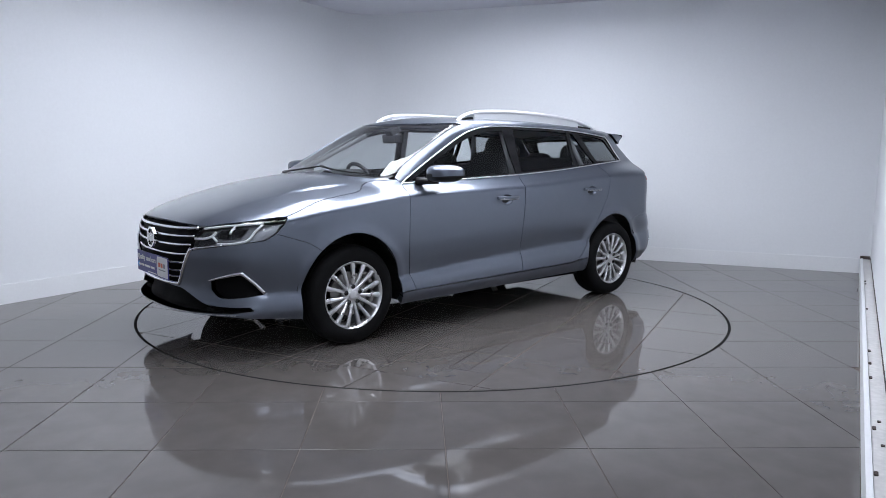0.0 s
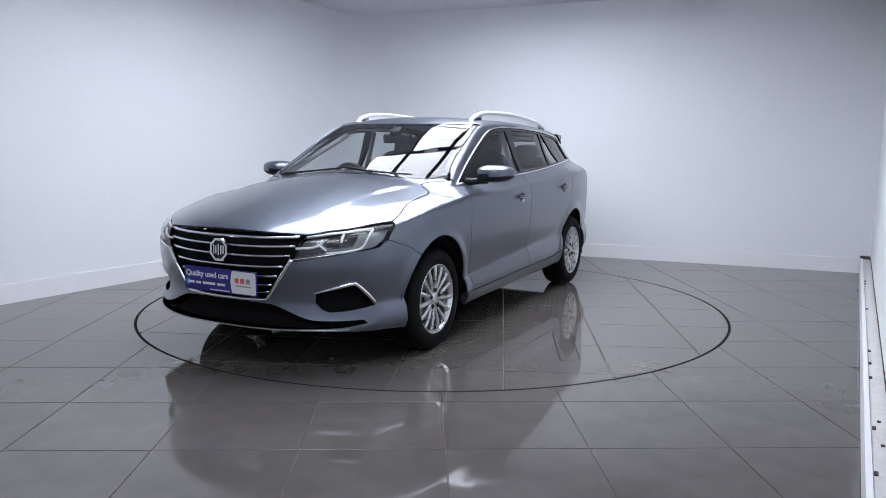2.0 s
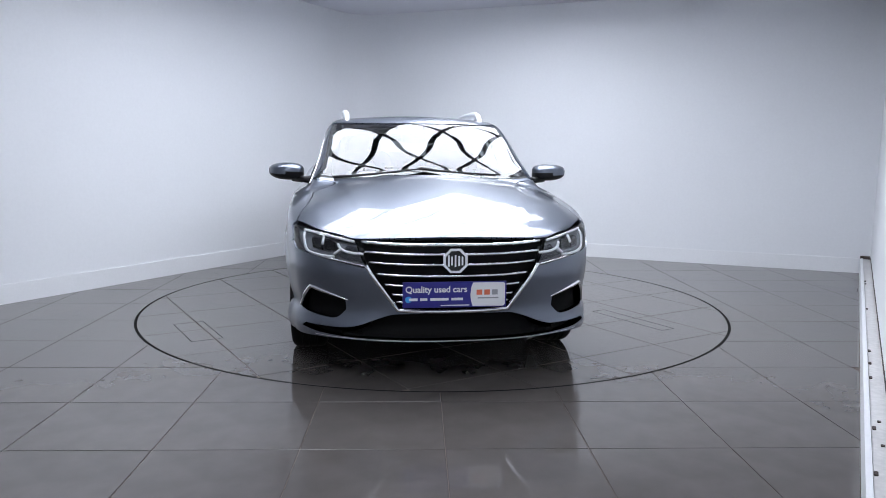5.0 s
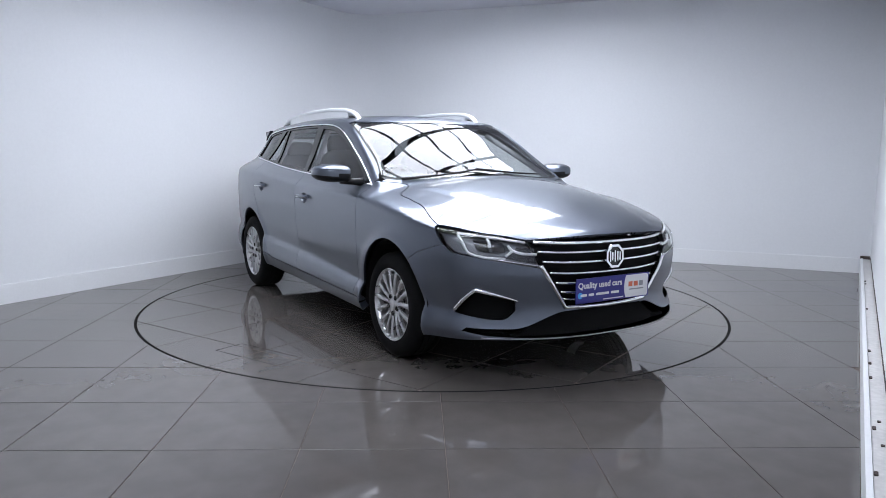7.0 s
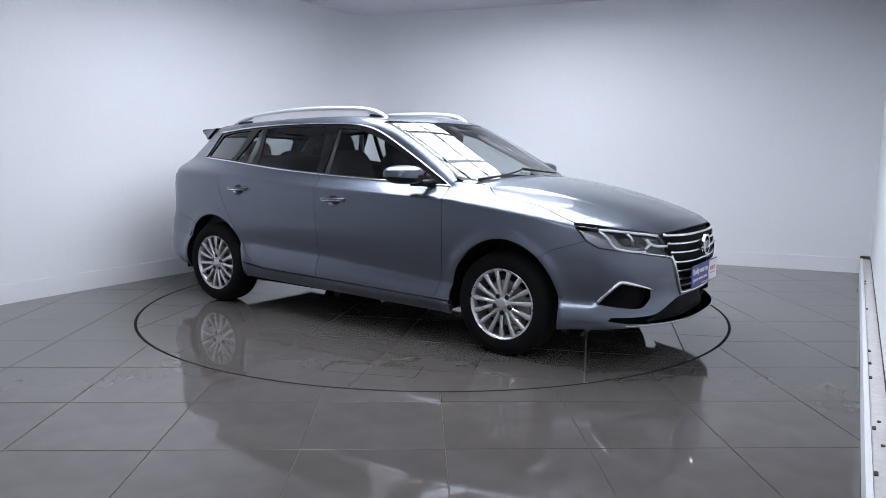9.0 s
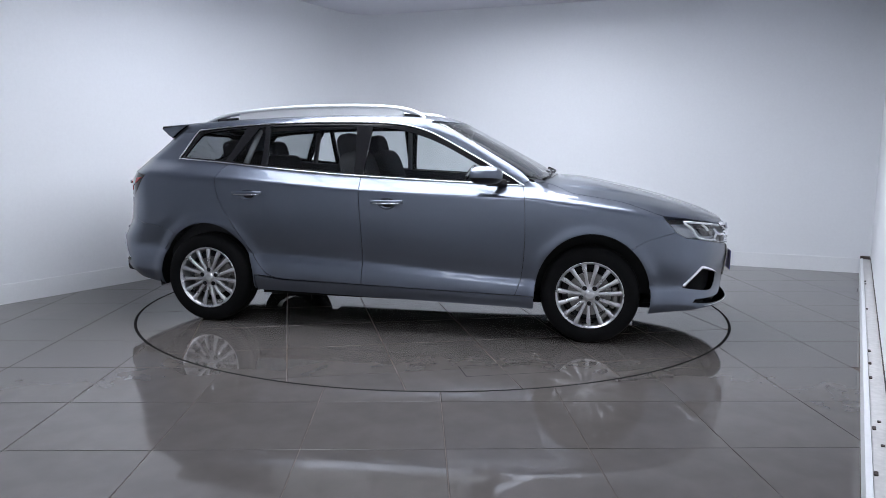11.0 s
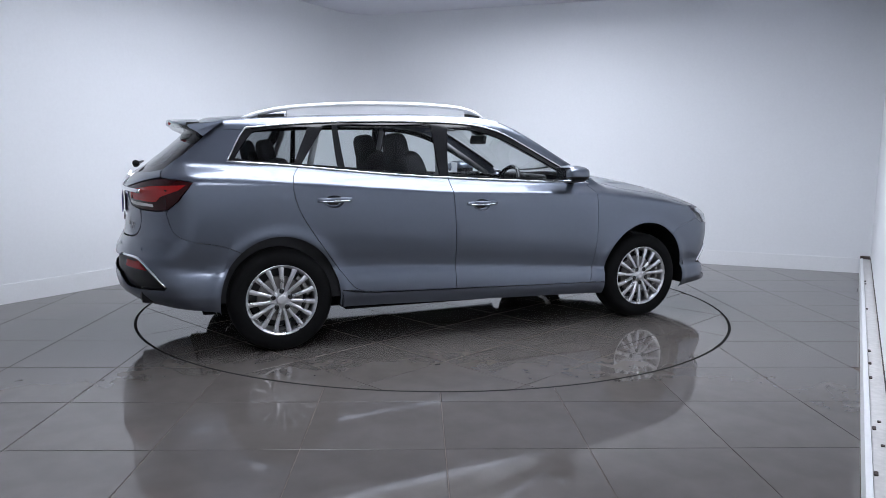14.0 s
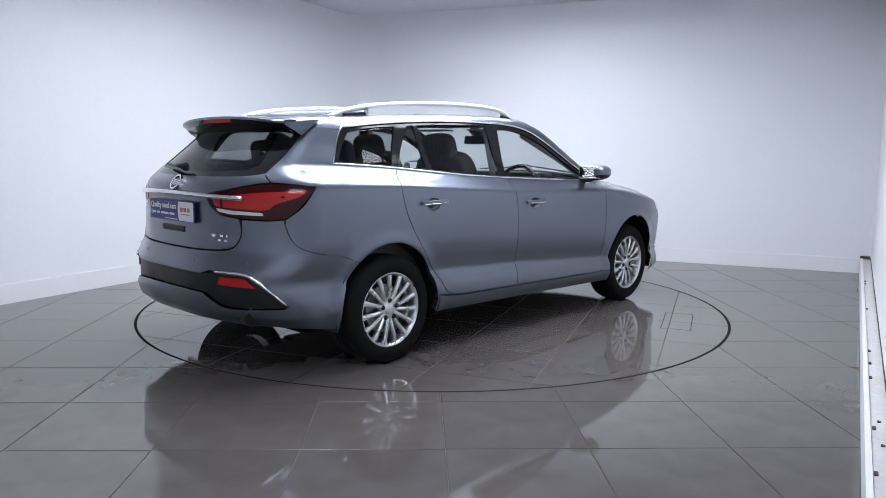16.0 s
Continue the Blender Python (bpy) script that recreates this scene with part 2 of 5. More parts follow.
def triangulate(loops, step):
    """Fill a closed line (and holes) with even triangles; points, triangles, and the lines' point numbers."""
    from mathutils.geometry import delaunay_2d_cdt
    pts, edges, rims = [], [], []
    for lp in loops:
        s = len(pts)
        pts += [tuple(q) for q in lp]
        edges += [(s + i, s + (i + 1) % len(lp)) for i in range(len(lp))]
        rims.append(list(range(s, s + len(lp))))
    a = np.array(loops[0])
    lo, hi = a.min(0), a.max(0)
    gx, gy = np.meshgrid(np.arange(lo[0], hi[0], step), np.arange(lo[1], hi[1], step))
    gx = gx + (np.arange(gx.shape[0]) % 2)[:, None] * step / 2
    g = np.stack([gx.ravel(), gy.ravel()], 1)
    if len(g):
        ok = inside(g, loops[0])
        for lp in loops[1:]:
            ok &= ~inside(g, lp)
        g = g[ok]
        border = np.array(pts)
        if len(g):
            near = [np.min(np.hypot(g[k:k + 400, None, 0] - border[None, :, 0], g[k:k + 400, None, 1] - border[None, :, 1]), 1) for k in range(0, len(g), 400)]
            g = g[np.concatenate(near) > step * 0.5]
        pts += [tuple(q) for q in g]
    v, _, f, ov, _, _ = delaunay_2d_cdt([Vector(q) for q in pts], edges, [], 0, 1e-6)
    v = np.array([tuple(q) for q in v])
    where = {}
    for i, o in enumerate(ov):
        for k in o:
            where[k] = i
    c = np.array([v[list(t)].mean(0) for t in f])
    ok = inside(c, loops[0])
    for lp in loops[1:]:
        ok &= ~inside(c, lp)
    f = [tuple(t) for t, k in zip(f, ok) if k]
    return v, f, [[where[i] for i in r] for r in rims]
# ---------- the room ----------
def along(p, deg, d):
    return (p[0] + d * math.cos(radians(deg)), p[1] + d * math.sin(radians(deg)))


def meet(p, a, q, b):
    a, b = radians(a), radians(b)
    d = math.cos(a) * math.sin(b) - math.sin(a) * math.cos(b)
    t = ((q[0] - p[0]) * math.sin(b) - (q[1] - p[1]) * math.cos(b)) / d
    return (p[0] + t * math.cos(a), p[1] + t * math.sin(a))


HIGH = 2.92
LEFT_A, BACK_A = 59.85, -22.0          # headings of the left and far wall
LEFT, BACK, RIGHT = (-2.6165, 1.0915), (2.895, 2.262), (2.13, -2.4)
CL = meet(LEFT, LEFT_A, BACK, BACK_A)       # far corner
CR = meet(BACK, BACK_A, RIGHT, 60.2)      # right-hand corner
RW = along(RIGHT, 60.2 - 90, 0.09)       # wall behind the ledge
CR2 = meet(BACK, BACK_A, RW, 60.2)
FL, FR = along(CL, LEFT_A + 180, 9.0), along(CR2, 240.2, 9.0)


def wall(name, a, b, thick=0.15, z0=-0.2, z1=HIGH + 0.1, material=WALL, kind="structure", label="", category="wall"):
    """An upright slab from a to b; its room side is on the line."""
    d = (Vector((*b, 0)) - Vector((*a, 0))).normalized()
    n = Vector((d.y, -d.x, 0))
    pts = [Vector((*a, 0)), Vector((*b, 0)), Vector((*b, 0)) - n * thick, Vector((*a, 0)) - n * thick]
    v = [(q.x, q.y, z) for z in (z0, z1) for q in pts]
    f = [(0, 1, 5, 4), (1, 2, 6, 5), (2, 3, 7, 6), (3, 0, 4, 7), (4, 5, 6, 7), (3, 2, 1, 0)]
    return tagged(mesh_ob(name, v, f, material), label, category, kind=kind)


# left and far wall run into each other in a soft corner
R_CORNER = 0.42
arc = []
pa, pb = along(CL, LEFT_A + 180, R_CORNER), along(CL, BACK_A, R_CORNER)
for i in range(13):
    t = i / 12
    arc.append(tuple((1 - t) ** 2 * np.array(pa) + 2 * t * (1 - t) * np.array(CL) + t * t * np.array(pb)))


def sweep_wall(name, line, thick, z0, z1, material, label, category="wall"):
    p = [Vector((*q, 0)) for q in line]
    v, f = [], []
    for i, q in enumerate(p):
        d = (p[min(i + 1, len(p) - 1)] - p[max(i - 1, 0)]).normalized()
        o = q + Vector((-d.y, d.x, 0)) * thick
        v += [(q.x, q.y, z0), (q.x, q.y, z1), (o.x, o.y, z1), (o.x, o.y, z0)]
    for i in range(len(p) - 1):
        for k in range(4):
            f.append((4 * i + k, 4 * i + (k + 1) % 4, 4 * i + 4 + (k + 1) % 4, 4 * i + 4 + k))
    f += [(3, 2, 1, 0), tuple(4 * (len(p) - 1) + k for k in range(4))]
    return tagged(mesh_ob(name, v, f, material), label, category, kind="structure")


sweep_wall("wall_west", [FL, pa], 0.15, -0.2, HIGH + 0.1, WALL, "plain pale grey-blue painted studio wall")
ob = sweep_wall("wall_corner", arc, 0.15, -0.2, HIGH + 0.1, WALL, "softly rounded pale painted corner between two walls")
ob.data.polygons.foreach_set("use_smooth", [True] * len(ob.data.polygons))
ob.data.set_sharp_from_angle(angle=radians(40))
sweep_wall("wall_north", [pb, CR2], 0.15, -0.2, HIGH + 0.1, WALL, "plain pale grey-blue painted studio wall")
sweep_wall("wall_east", [CR2, FR], 0.15, -0.2, HIGH + 0.1, WALL, "plain pale painted wall above a low ledge")
sweep_wall("wall_south", [FR, FL], 0.15, -0.2, HIGH + 0.1, WALL, "plain pale painted wall closing the studio")
cx, cy = (FL[0] + CR2[0]) / 2, (FL[1] + CR2[1]) / 2
outer = [FL, FR, CR2, CL]
big = [(cx + (q[0] - cx) * 1.04, cy + (q[1] - cy) * 1.04) for q in outer]
mesh_ob("ceiling", [(*q, HIGH) for q in big] + [(*q, HIGH + 0.2) for q in big],
        [(0, 1, 2, 3), (7, 6, 5, 4), (0, 4, 5, 1), (1, 5, 6, 2), (2, 6, 7, 3), (3, 7, 4, 0)], CEIL)
tagged(bpy.data.objects["ceiling"], "matt pale lilac-grey painted ceiling", "ceiling", kind="structure")

# skirting boards, and the ledge along the right-hand wall
def offset_line(line, d):
    p = [Vector((*q, 0)) for q in line]
    out = []
    for i, q in enumerate(p):
        t = (p[min(i + 1, len(p) - 1)] - p[max(i - 1, 0)]).normalized()
        o = q + Vector((-t.y, t.x, 0)) * d
        out.append((o.x, o.y))
    return out


sweep_wall("baseboard", offset_line([FL, pa, *arc[1:-1], pb, along(CR, BACK_A + 180, 0.02)], -0.012), 0.011, -0.02, 0.155, SKIRT, "white painted skirting board", "skirting")
ledge_a, ledge_b = CR, along(CR, 240.2, 8.75)
sweep_wall("baseboard", [ledge_a, ledge_b], 0.022, -0.02, 0.165, SKIRT, "white painted board in front of a wall ledge", "skirting")
sweep_wall("trim", [along(CR, -29.8, 0.024), along(along(CR, 240.2, 8.75), -29.8, 0.024)], 0.066, -0.02, 0.158, LEDGE, "scuffed white ledge top along the wall", "ledge")


def ledge_marks():
    """Small black fixings on the ledge and the dirty joint behind it."""
    back = along(CR2, 240.2, 0.0)
    for d, w, off in ((1.61, 0.035, 0.032), (1.76, 0.035, 0.032), (2.9, 0.035, 0.032), (4.17, 0.035, 0.032), (4.45, 0.035, 0.032), (4.73, 0.035, 0.032), (5.49, 0.035, 0.034), (5.97, 0.035, 0.032), (5.4, 0.018, 0.053), (5.68, 0.018, 0.059)):
        p = along(along(CR, 240.2, d), -29.8, off)
        bm = box_bm((w, 0.014, 0.006), (0, 0, 0), 0.002, 1, Matrix.Rotation(radians(60.2), 4, "Z"), None)
        ob = part("fixing_clip", bm, GRIME)
        ob.location = (p[0], p[1], 0.161)
        tagged(ob, "small black clip on the scuffed wall ledge", "clip", group="clips on the ledge")
    a, b = along(along(CR, -29.8, 0.088), 240.2, 0.05), along(along(CR, -29.8, 0.088), 240.2, 8.6)
    sweep_wall("trim", [a, b], 0.002, 0.158, 0.185, GRIME, "brown dirty joint between ledge and wall", "joint")
    p = along(along(CR, 240.2, 0.06), -29.8, 0.04)
    bm = box_bm((0.05, 0.09, 0.03), (0, 0, 0), 0.004, 1, Matrix.Rotation(radians(60.2), 4, "Z"))
    ob = part("end_bracket", bm, GRIME)
    ob.location = (p[0], p[1], 0.172)
    tagged(ob, "dark metal bracket at the end of the ledge", "bracket")


ledge_marks()
# ---------- floor: tiles of 60 cm round a tiled turntable ----------
DISC_R, PITCH = 2.257, 0.603
floor = mesh_ob("floor", [(*q, -0.004) for q in big] + [(*q, -0.25) for q in big],
                [(3, 2, 1, 0), (4, 5, 6, 7), (1, 5, 4, 0), (2, 6, 5, 1), (3, 7, 6, 2), (0, 4, 7, 3)][::1], GROUT)
tagged(floor, "glossy grey-brown tiled studio floor with thin joints", "floor", kind="structure")


def clip_half(poly, p, n):
    out = []
    for i in range(len(poly)):
        a, b = np.array(poly[i]), np.array(poly[(i + 1) % len(poly)])
        da, db = np.dot(a - p, n), np.dot(b - p, n)
        if da >= 0:
            out.append(tuple(a))
        if da * db < 0:
            out.append(tuple(a + (b - a) * da / (da - db)))
    return out


def cut_tile(poly, keep_out, r):
    """The part of a tile inside or outside the circle r, as one outline."""
    fine = resample(poly, 0.02)
    ins = [math.hypot(*q) < r for q in fine]
    if all(ins):
        return None if keep_out else poly
    if not any(ins):
        return poly if keep_out else None
    n = len(fine)
    # walk the run of points that is kept, then close it along the circle
    want = [(not k) if keep_out else k for k in ins]
    starts = [i for i in range(n) if want[i] and not want[i - 1]]
    if len(starts) != 1:
        starts = sorted(starts, key=lambda s: -next(k for k in range(1, n + 1) if not want[(s + k) % n]))[:1]
    s, run = starts[0], []
    k = s
    while want[k % n] and k - s < n:
        run.append(fine[k % n])
        k += 1
    before, after = np.array(fine[s - 1]), np.array(fine[k % n])

    def cross(a, b):
        a, b = np.array(a), np.array(b)
        for _ in range(25):
            m = (a + b) / 2
            if (math.hypot(*m) < r) == (math.hypot(*a) < r):
                a = m
            else:
                b = m
        return tuple(a)
    p0, p1 = cross(run[0], before), cross(run[-1], after)
    a1, a0 = math.atan2(p1[1], p1[0]), math.atan2(p0[1], p0[0])
    d = (a0 - a1 + math.pi) % (2 * math.pi) - math.pi
    steps = max(2, int(abs(d) * r / 0.04))
    arc_pts = [(r * math.cos(a1 + d * i / steps), r * math.sin(a1 + d * i / steps)) for i in range(1, steps)]
    # thin straight runs down to their corners
    keep = [run[0]] + [q for i, q in enumerate(run[1:-1], 1)
                       if abs((run[i][0] - run[i - 1][0]) * (run[i + 1][1] - run[i][1]) - (run[i][1] - run[i - 1][1]) * (run[i + 1][0] - run[i][0])) > 1e-7] + [run[-1]]
    return [p0] + keep + [p1] + arc_pts


def slab(name, poly, parent, z0, z1, material):
    a = 0.5 * sum(poly[i][0] * poly[(i + 1) % len(poly)][1] - poly[(i + 1) % len(poly)][0] * poly[i][1] for i in range(len(poly)))
    if abs(a) < 0.002:
        return
    if a < 0:
        poly = poly[::-1]
    c = np.mean(poly, 0)
    n = len(poly)
    e = 0.0015
    ins = [tuple(np.array(q) + (c - np.array(q)) / (np.linalg.norm(c - np.array(q)) + 1e-9) * e) for q in poly]
    v = [(q[0] - c[0], q[1] - c[1], z0) for q in poly] + [(q[0] - c[0], q[1] - c[1], z1 - 0.001) for q in poly] + [(q[0] - c[0], q[1] - c[1], z1) for q in ins]
    f = [tuple(range(2 * n, 3 * n))]
    for k in (0, 1):
        f += [(k * n + i, k * n + (i + 1) % n, (k + 1) * n + (i + 1) % n, (k + 1) * n + i) for i in range(n)]
    ob = mesh_ob(name, v, f, material, parent)
    ob.location = (c[0], c[1], 0)
    return ob


def square(i, j, x0, y0, turn=0.0, gap=0.0021, deep=PITCH):
    c, s = math.cos(radians(turn)), math.sin(radians(turn))
    q = [(x0 + i * PITCH + gap, y0 + j * deep + gap), (x0 + (i + 1) * PITCH - gap, y0 + j * deep + gap),
         (x0 + (i + 1) * PITCH - gap, y0 + (j + 1) * deep - gap), (x0 + i * PITCH + gap, y0 + (j + 1) * deep - gap)]
    return [(c * x - s * y, s * x + c * y) for x, y in q]


def lay_floor():
    nl = np.array([math.cos(radians(LEFT_A - 90)), math.sin(radians(LEFT_A - 90))])
    nb = np.array([math.cos(radians(BACK_A - 90)), math.sin(radians(BACK_A - 90))])
    nr = np.array([math.cos(radians(-29.8)), math.sin(radians(-29.8))])
    for i in range(-13, 10):
        for j in range(-14, 13):
            q = square(i, j, -0.016, -0.67, 1.3, 0.0021, 0.58)
            q = clip_half(q, np.array(LEFT) + nl * 0.003, nl)
            q = clip_half(q, np.array(BACK) + nb * 0.003, nb) if len(q) > 2 else q
            q = clip_half(q, np.array(RIGHT) - nr * 0.003, -nr) if len(q) > 2 else q
            q = clip_half(q, np.array(FL), -nb) if len(q) > 2 else q
            if len(q) < 3:
                continue
            q = cut_tile(q, True, DISC_R + 0.0095)
            if q:
                slab("tile", q, floor, -0.012, 0.0, TILE)


turntable = tagged(new("turntable"), "round tiled turntable set flush into the floor", "turntable")


def lay_disc():
    v, f = [], []
    n = 160
    for r, z in ((0, -0.005), (DISC_R - 0.0085, -0.005), (DISC_R - 0.0085, -0.11)):
        v += [(r * math.cos(2 * math.pi * k / n), r * math.sin(2 * math.pi * k / n), z) for k in range(n)]
    for k in range(n):
        f += [(k, n + k, n + (k + 1) % n), (n + k, 2 * n + k, 2 * n + (k + 1) % n, n + (k + 1) % n)]
    mesh_ob("base", v, f, GROUT, turntable, label="grout bed under the turntable tiles")
    c, s = math.cos(radians(23.3)), math.sin(radians(23.3))
    hatch = (-0.21, 0.33, -2.0, -1.8)
    for i in range(-6, 6):
        for j in range(-6, 6):
            q = cut_tile(square(i, j, 0.03, -0.04, 23.3, 0.0028), False, DISC_R - 0.0095)
            if q:
                slab("tile", q, turntable, -0.012, 0.0, TILE)
    # joint lines of service hatches cut into tiles
    for u0, u1, v0, v1 in (hatch, (0.9, 1.6, 0.9, 1.02)):
        for a, b in (((u0, v0), (u1, v0)), ((u1, v0), (u1, v1)), ((u1, v1), (u0, v1)), ((u0, v1), (u0, v0))):
            p, q = np.array(a), np.array(b)
            d = (q - p) / np.linalg.norm(q - p)
            m = np.array([-d[1], d[0]]) * 0.0022
            line = [p - m, q - m, q + m, p + m]
            line = [(c * w[0] - s * w[1], s * w[0] + c * w[1]) for w in line]
            mesh_ob("cut_line", [(*w, 0.0006) for w in line], [(0, 1, 2, 3)], RING, turntable)


# dark gap round the turntable
nn, v, f = 180, [], []
for r in (DISC_R - 0.0093, DISC_R + 0.0093):
    v += [(r * math.cos(2 * math.pi * k / nn), r * math.sin(2 * math.pi * k / nn), -0.0012) for k in range(nn)]
f = [(k, (k + 1) % nn, nn + (k + 1) % nn, nn + k) for k in range(nn)]
tagged(mesh_ob("trim", v, f, RING), "narrow dark gap round the turntable", "gap", kind="structure")
# ---------- luminous ceiling over the turntable, square to the walls ----------
ACROSS, ALONG = Vector((math.sin(radians(60.3)), -math.cos(radians(60.3)), 0)), Vector((math.cos(radians(60.3)), math.sin(radians(60.3)), 0))


def light_panels():
    step, z = 0.55, HIGH - 0.05
    turn = Matrix.Rotation(radians(60.3 - 90), 4, "Z")
    cells = [(-1.85 + step * i, -1.95 + step * j) for i in range(1, 7) for j in range(7) if not (i < 2 and j > 3) and not (i > 4 and (j > 4 or j < 1)) and not (i > 5 and j < 2)]
    cells += [(0.9 + step * i, -4.7 + step * j) for i in range(3) for j in range(2)]     # unseen group over the front of the studio, added to brighten the near floor
    for a, b in cells:
        c = ACROSS * (a + step / 2) + ALONG * (b + step / 2)
        lamp = part("ceiling_light", box_bm((step - 0.05, step - 0.034, 0.02), (0, 0, 0), 0.003, 1), PANEL)
        lamp.matrix_world = Matrix.Translation((c.x, c.y, z)) @ turn
        tagged(lamp, "square glowing white light panel, inferred or added as fill, in a dark ceiling grid", "ceiling light", group="ceiling light panels")
        rim = bmesh.new()
        for sx, sy, px, py in ((step, 0.02, 0, step / 2 - 0.008), (step, 0.02, 0, -step / 2 + 0.008), (0.03, step - 0.04, step / 2 - 0.0125, 0), (0.03, step - 0.04, -step / 2 + 0.0125, 0)):
            bmesh.ops.create_cube(rim, size=1, matrix=Matrix.Translation((px, py, 0)) @ Matrix.Diagonal((sx - 0.002, sy, 0.05, 1)))
        part("frame", rim, BLACK, lamp, "black ceiling grid bar")


light_panels()
# ---------- car: the skin as one smooth surface, from which the panels are cut ----------
Z_BELT = spline([-2.4, -1.62, -1.23, -0.78, -0.26, 0.85, 1.2, 1.7, 2.4], [1.165, 1.15, 1.124, 1.085, 1.052, 1.007, 0.985, 0.895, 0.74])
Z_SHO = spline([-2.4, -1.85, -1.24, -0.27, 0.79, 1.3, 1.75, 2.4], [1.01, 1.025, 1.015, 0.956, 0.929, 0.895, 0.81, 0.66])
Z_CREASE = spline([-2.4, -0.83, -0.2, 0.755, 1.0, 2.4], [0.53, 0.50, 0.476, 0.414, 0.40, 0.40])
Z_LOW = pchip([-2.4, -1.75, -1.0, 0.94, 1.7, 2.4], [0.30, 0.26, 0.245, 0.209, 0.2, 0.2])
PROFILE = pchip([-0.5, 0, 0.2, 0.42, 0.62, 0.82, 0.93, 1.0, 1.1, 1.25, 1.42, 1.6, 1.75, 1.88, 1.98, 2.05, 2.12, 2.3, 2.6, 3.0, 3.5, 4.0, 4.4],
                [0.76, 0.862, 0.886, 0.898, 0.897, 0.890, 0.8775, 0.8665, 0.871, 0.884, 0.8945, 0.898, 0.8965, 0.8925, 0.8885, 0.882, 0.8745, 0.8555, 0.832, 0.80, 0.732, 0.655, 0.56])
W_LOW = spline([-2.5, -2.2, -2.0, -1.8, -1.6, -1.355, -0.9, 0, 0.8, 1.31, 1.55, 1.75, 1.92, 2.1, 2.3, 2.5],
              [-0.33, -0.145, -0.075, -0.042, -0.024, -0.012, -0.008, -0.002, 0.004, 0.006, -0.006, -0.038, -0.085, -0.17, -0.32, -0.5])
W_HIGH = spline([-2.4, -2.0, -1.765, -1.5, -1.2, -0.3, 0.4, 0.8, 1.1, 1.6, 2.0, 2.4], [-0.29, -0.18, -0.125, -0.058, -0.025, 0, -0.008, -0.022, -0.03, -0.045, -0.11, -0.35])
NOSE = pchip([0.1, 0.17, 0.21, 0.25, 0.29, 0.34, 0.40, 0.5, 0.6, 0.69, 0.75, 0.80, 0.9, 1.05], [2.0, 2.16, 2.23, 2.256, 2.25, 2.228, 2.222, 2.236, 2.252, 2.25, 2.232, 2.17, 1.9, 1.3])
TAIL = pchip([0.15, 0.22, 0.3, 0.37, 0.45, 0.57, 0.64, 0.7, 0.85, 0.97, 1.04, 1.11, 1.33, 1.42, 1.55],
             [-1.95, -2.07, -2.2, -2.275, -2.29, -2.285, -2.255, -2.228, -2.216, -2.216, -2.185, -2.10, -1.84, -1.76, -1.63])
TOP = spline([-2.4, -1.9, -1.76, -1.39, -1.0, -0.5, -0.1, 0.12, 0.255, 0.4, 0.66, 0.943, 1.03, 1.12, 1.33, 1.56, 1.8, 2.02, 2.2, 2.4],
            [1.34, 1.41, 1.426, 1.457, 1.48, 1.497, 1.498, 1.488, 1.465, 1.405, 1.27, 1.118, 1.073, 1.057, 1.03, 1.0, 0.955, 0.897, 0.812, 0.66])
CROWN = spline([-2.4, -1.0, 0.2, 0.9, 1.3, 1.8, 2.4], [0.11, 0.10, 0.108, 0.155, 0.16, 0.15, 0.13])


def ease(t):
    t = np.clip(t, 0, 1)
    return t * t * (3 - 2 * t)


def smax(a, b, k):
    h = np.maximum(k - np.abs(a - b), 0) / k
    return np.maximum(a, b) + h * h * k * 0.25


def skin(x, y, z):
    """Below zero inside the car."""
    y = np.abs(y)
    z0, z1, z2, z3 = Z_LOW(x), Z_CREASE(x), Z_SHO(x), Z_BELT(x)
    z4 = np.full_like(z3, 1.41)
    k = [z0, z1, z2, np.minimum(z3, 1.3), z4]
    d = [1 / (k[i + 1] - k[i]) for i in range(4)]
    m = [d[0]] + [2 * d[i] * d[i + 1] / (d[i] + d[i + 1]) for i in range(3)] + [d[3]]
    u = (z - k[0]) * d[0]
    for i in range(4):
        h = k[i + 1] - k[i]
        t = np.clip((z - k[i]) / h, 0, 1)
        w = i * (1 + 2 * t) * (1 - t) ** 2 + h * m[i] * t * (1 - t) ** 2 + (i + 1) * t * t * (3 - 2 * t) + h * m[i + 1] * t * t * (t - 1)
        u = np.where(z > k[i], w, u)
    u = np.where(z > z4, 4 + (z - z4) * d[3], u)
    up = ease((u - 2.1) / 0.9)
    side = y - (PROFILE(u) + W_LOW(x) * (1 - up) + W_HIGH(x) * up)
    # lower door crease, fading out towards the wheels
    fade = ease((x + 0.92) / 0.2) * (1 - ease((x - 0.62) / 0.2))
    side = side + 0.003 * fade * ease((1.0 - u) / 0.06) * np.exp(-(np.maximum(1.0 - u, 0) / 0.3) ** 2)
    # soft lips round the wheels, and the scooped nose flanks
    for wx in (1.32, -1.355):
        d = np.hypot((x - wx) * 1.05, z - 0.315)
        side = side - 0.012 * np.exp(-((d - 0.40) / 0.045) ** 2)
    nose = x - (NOSE(z) - 0.28 * (y / 0.8) ** 2.6)
    tail = (TAIL(z) + 0.27 * (y / 0.8) ** 3.0) - x
    dome = np.where(x > 1.0, 0.010 * (1 - ease((y - (0.60 - 0.13 * (x - 1.0)) + 0.03) / 0.05)) * ease((x - 1.05) / 0.25), 0)
    top = (z - (TOP(x) - CROWN(x) * y * y + dome)) * 0.9
    return smax(smax(side, top, 0.045), smax(nose, tail, 0.01), 0.07)


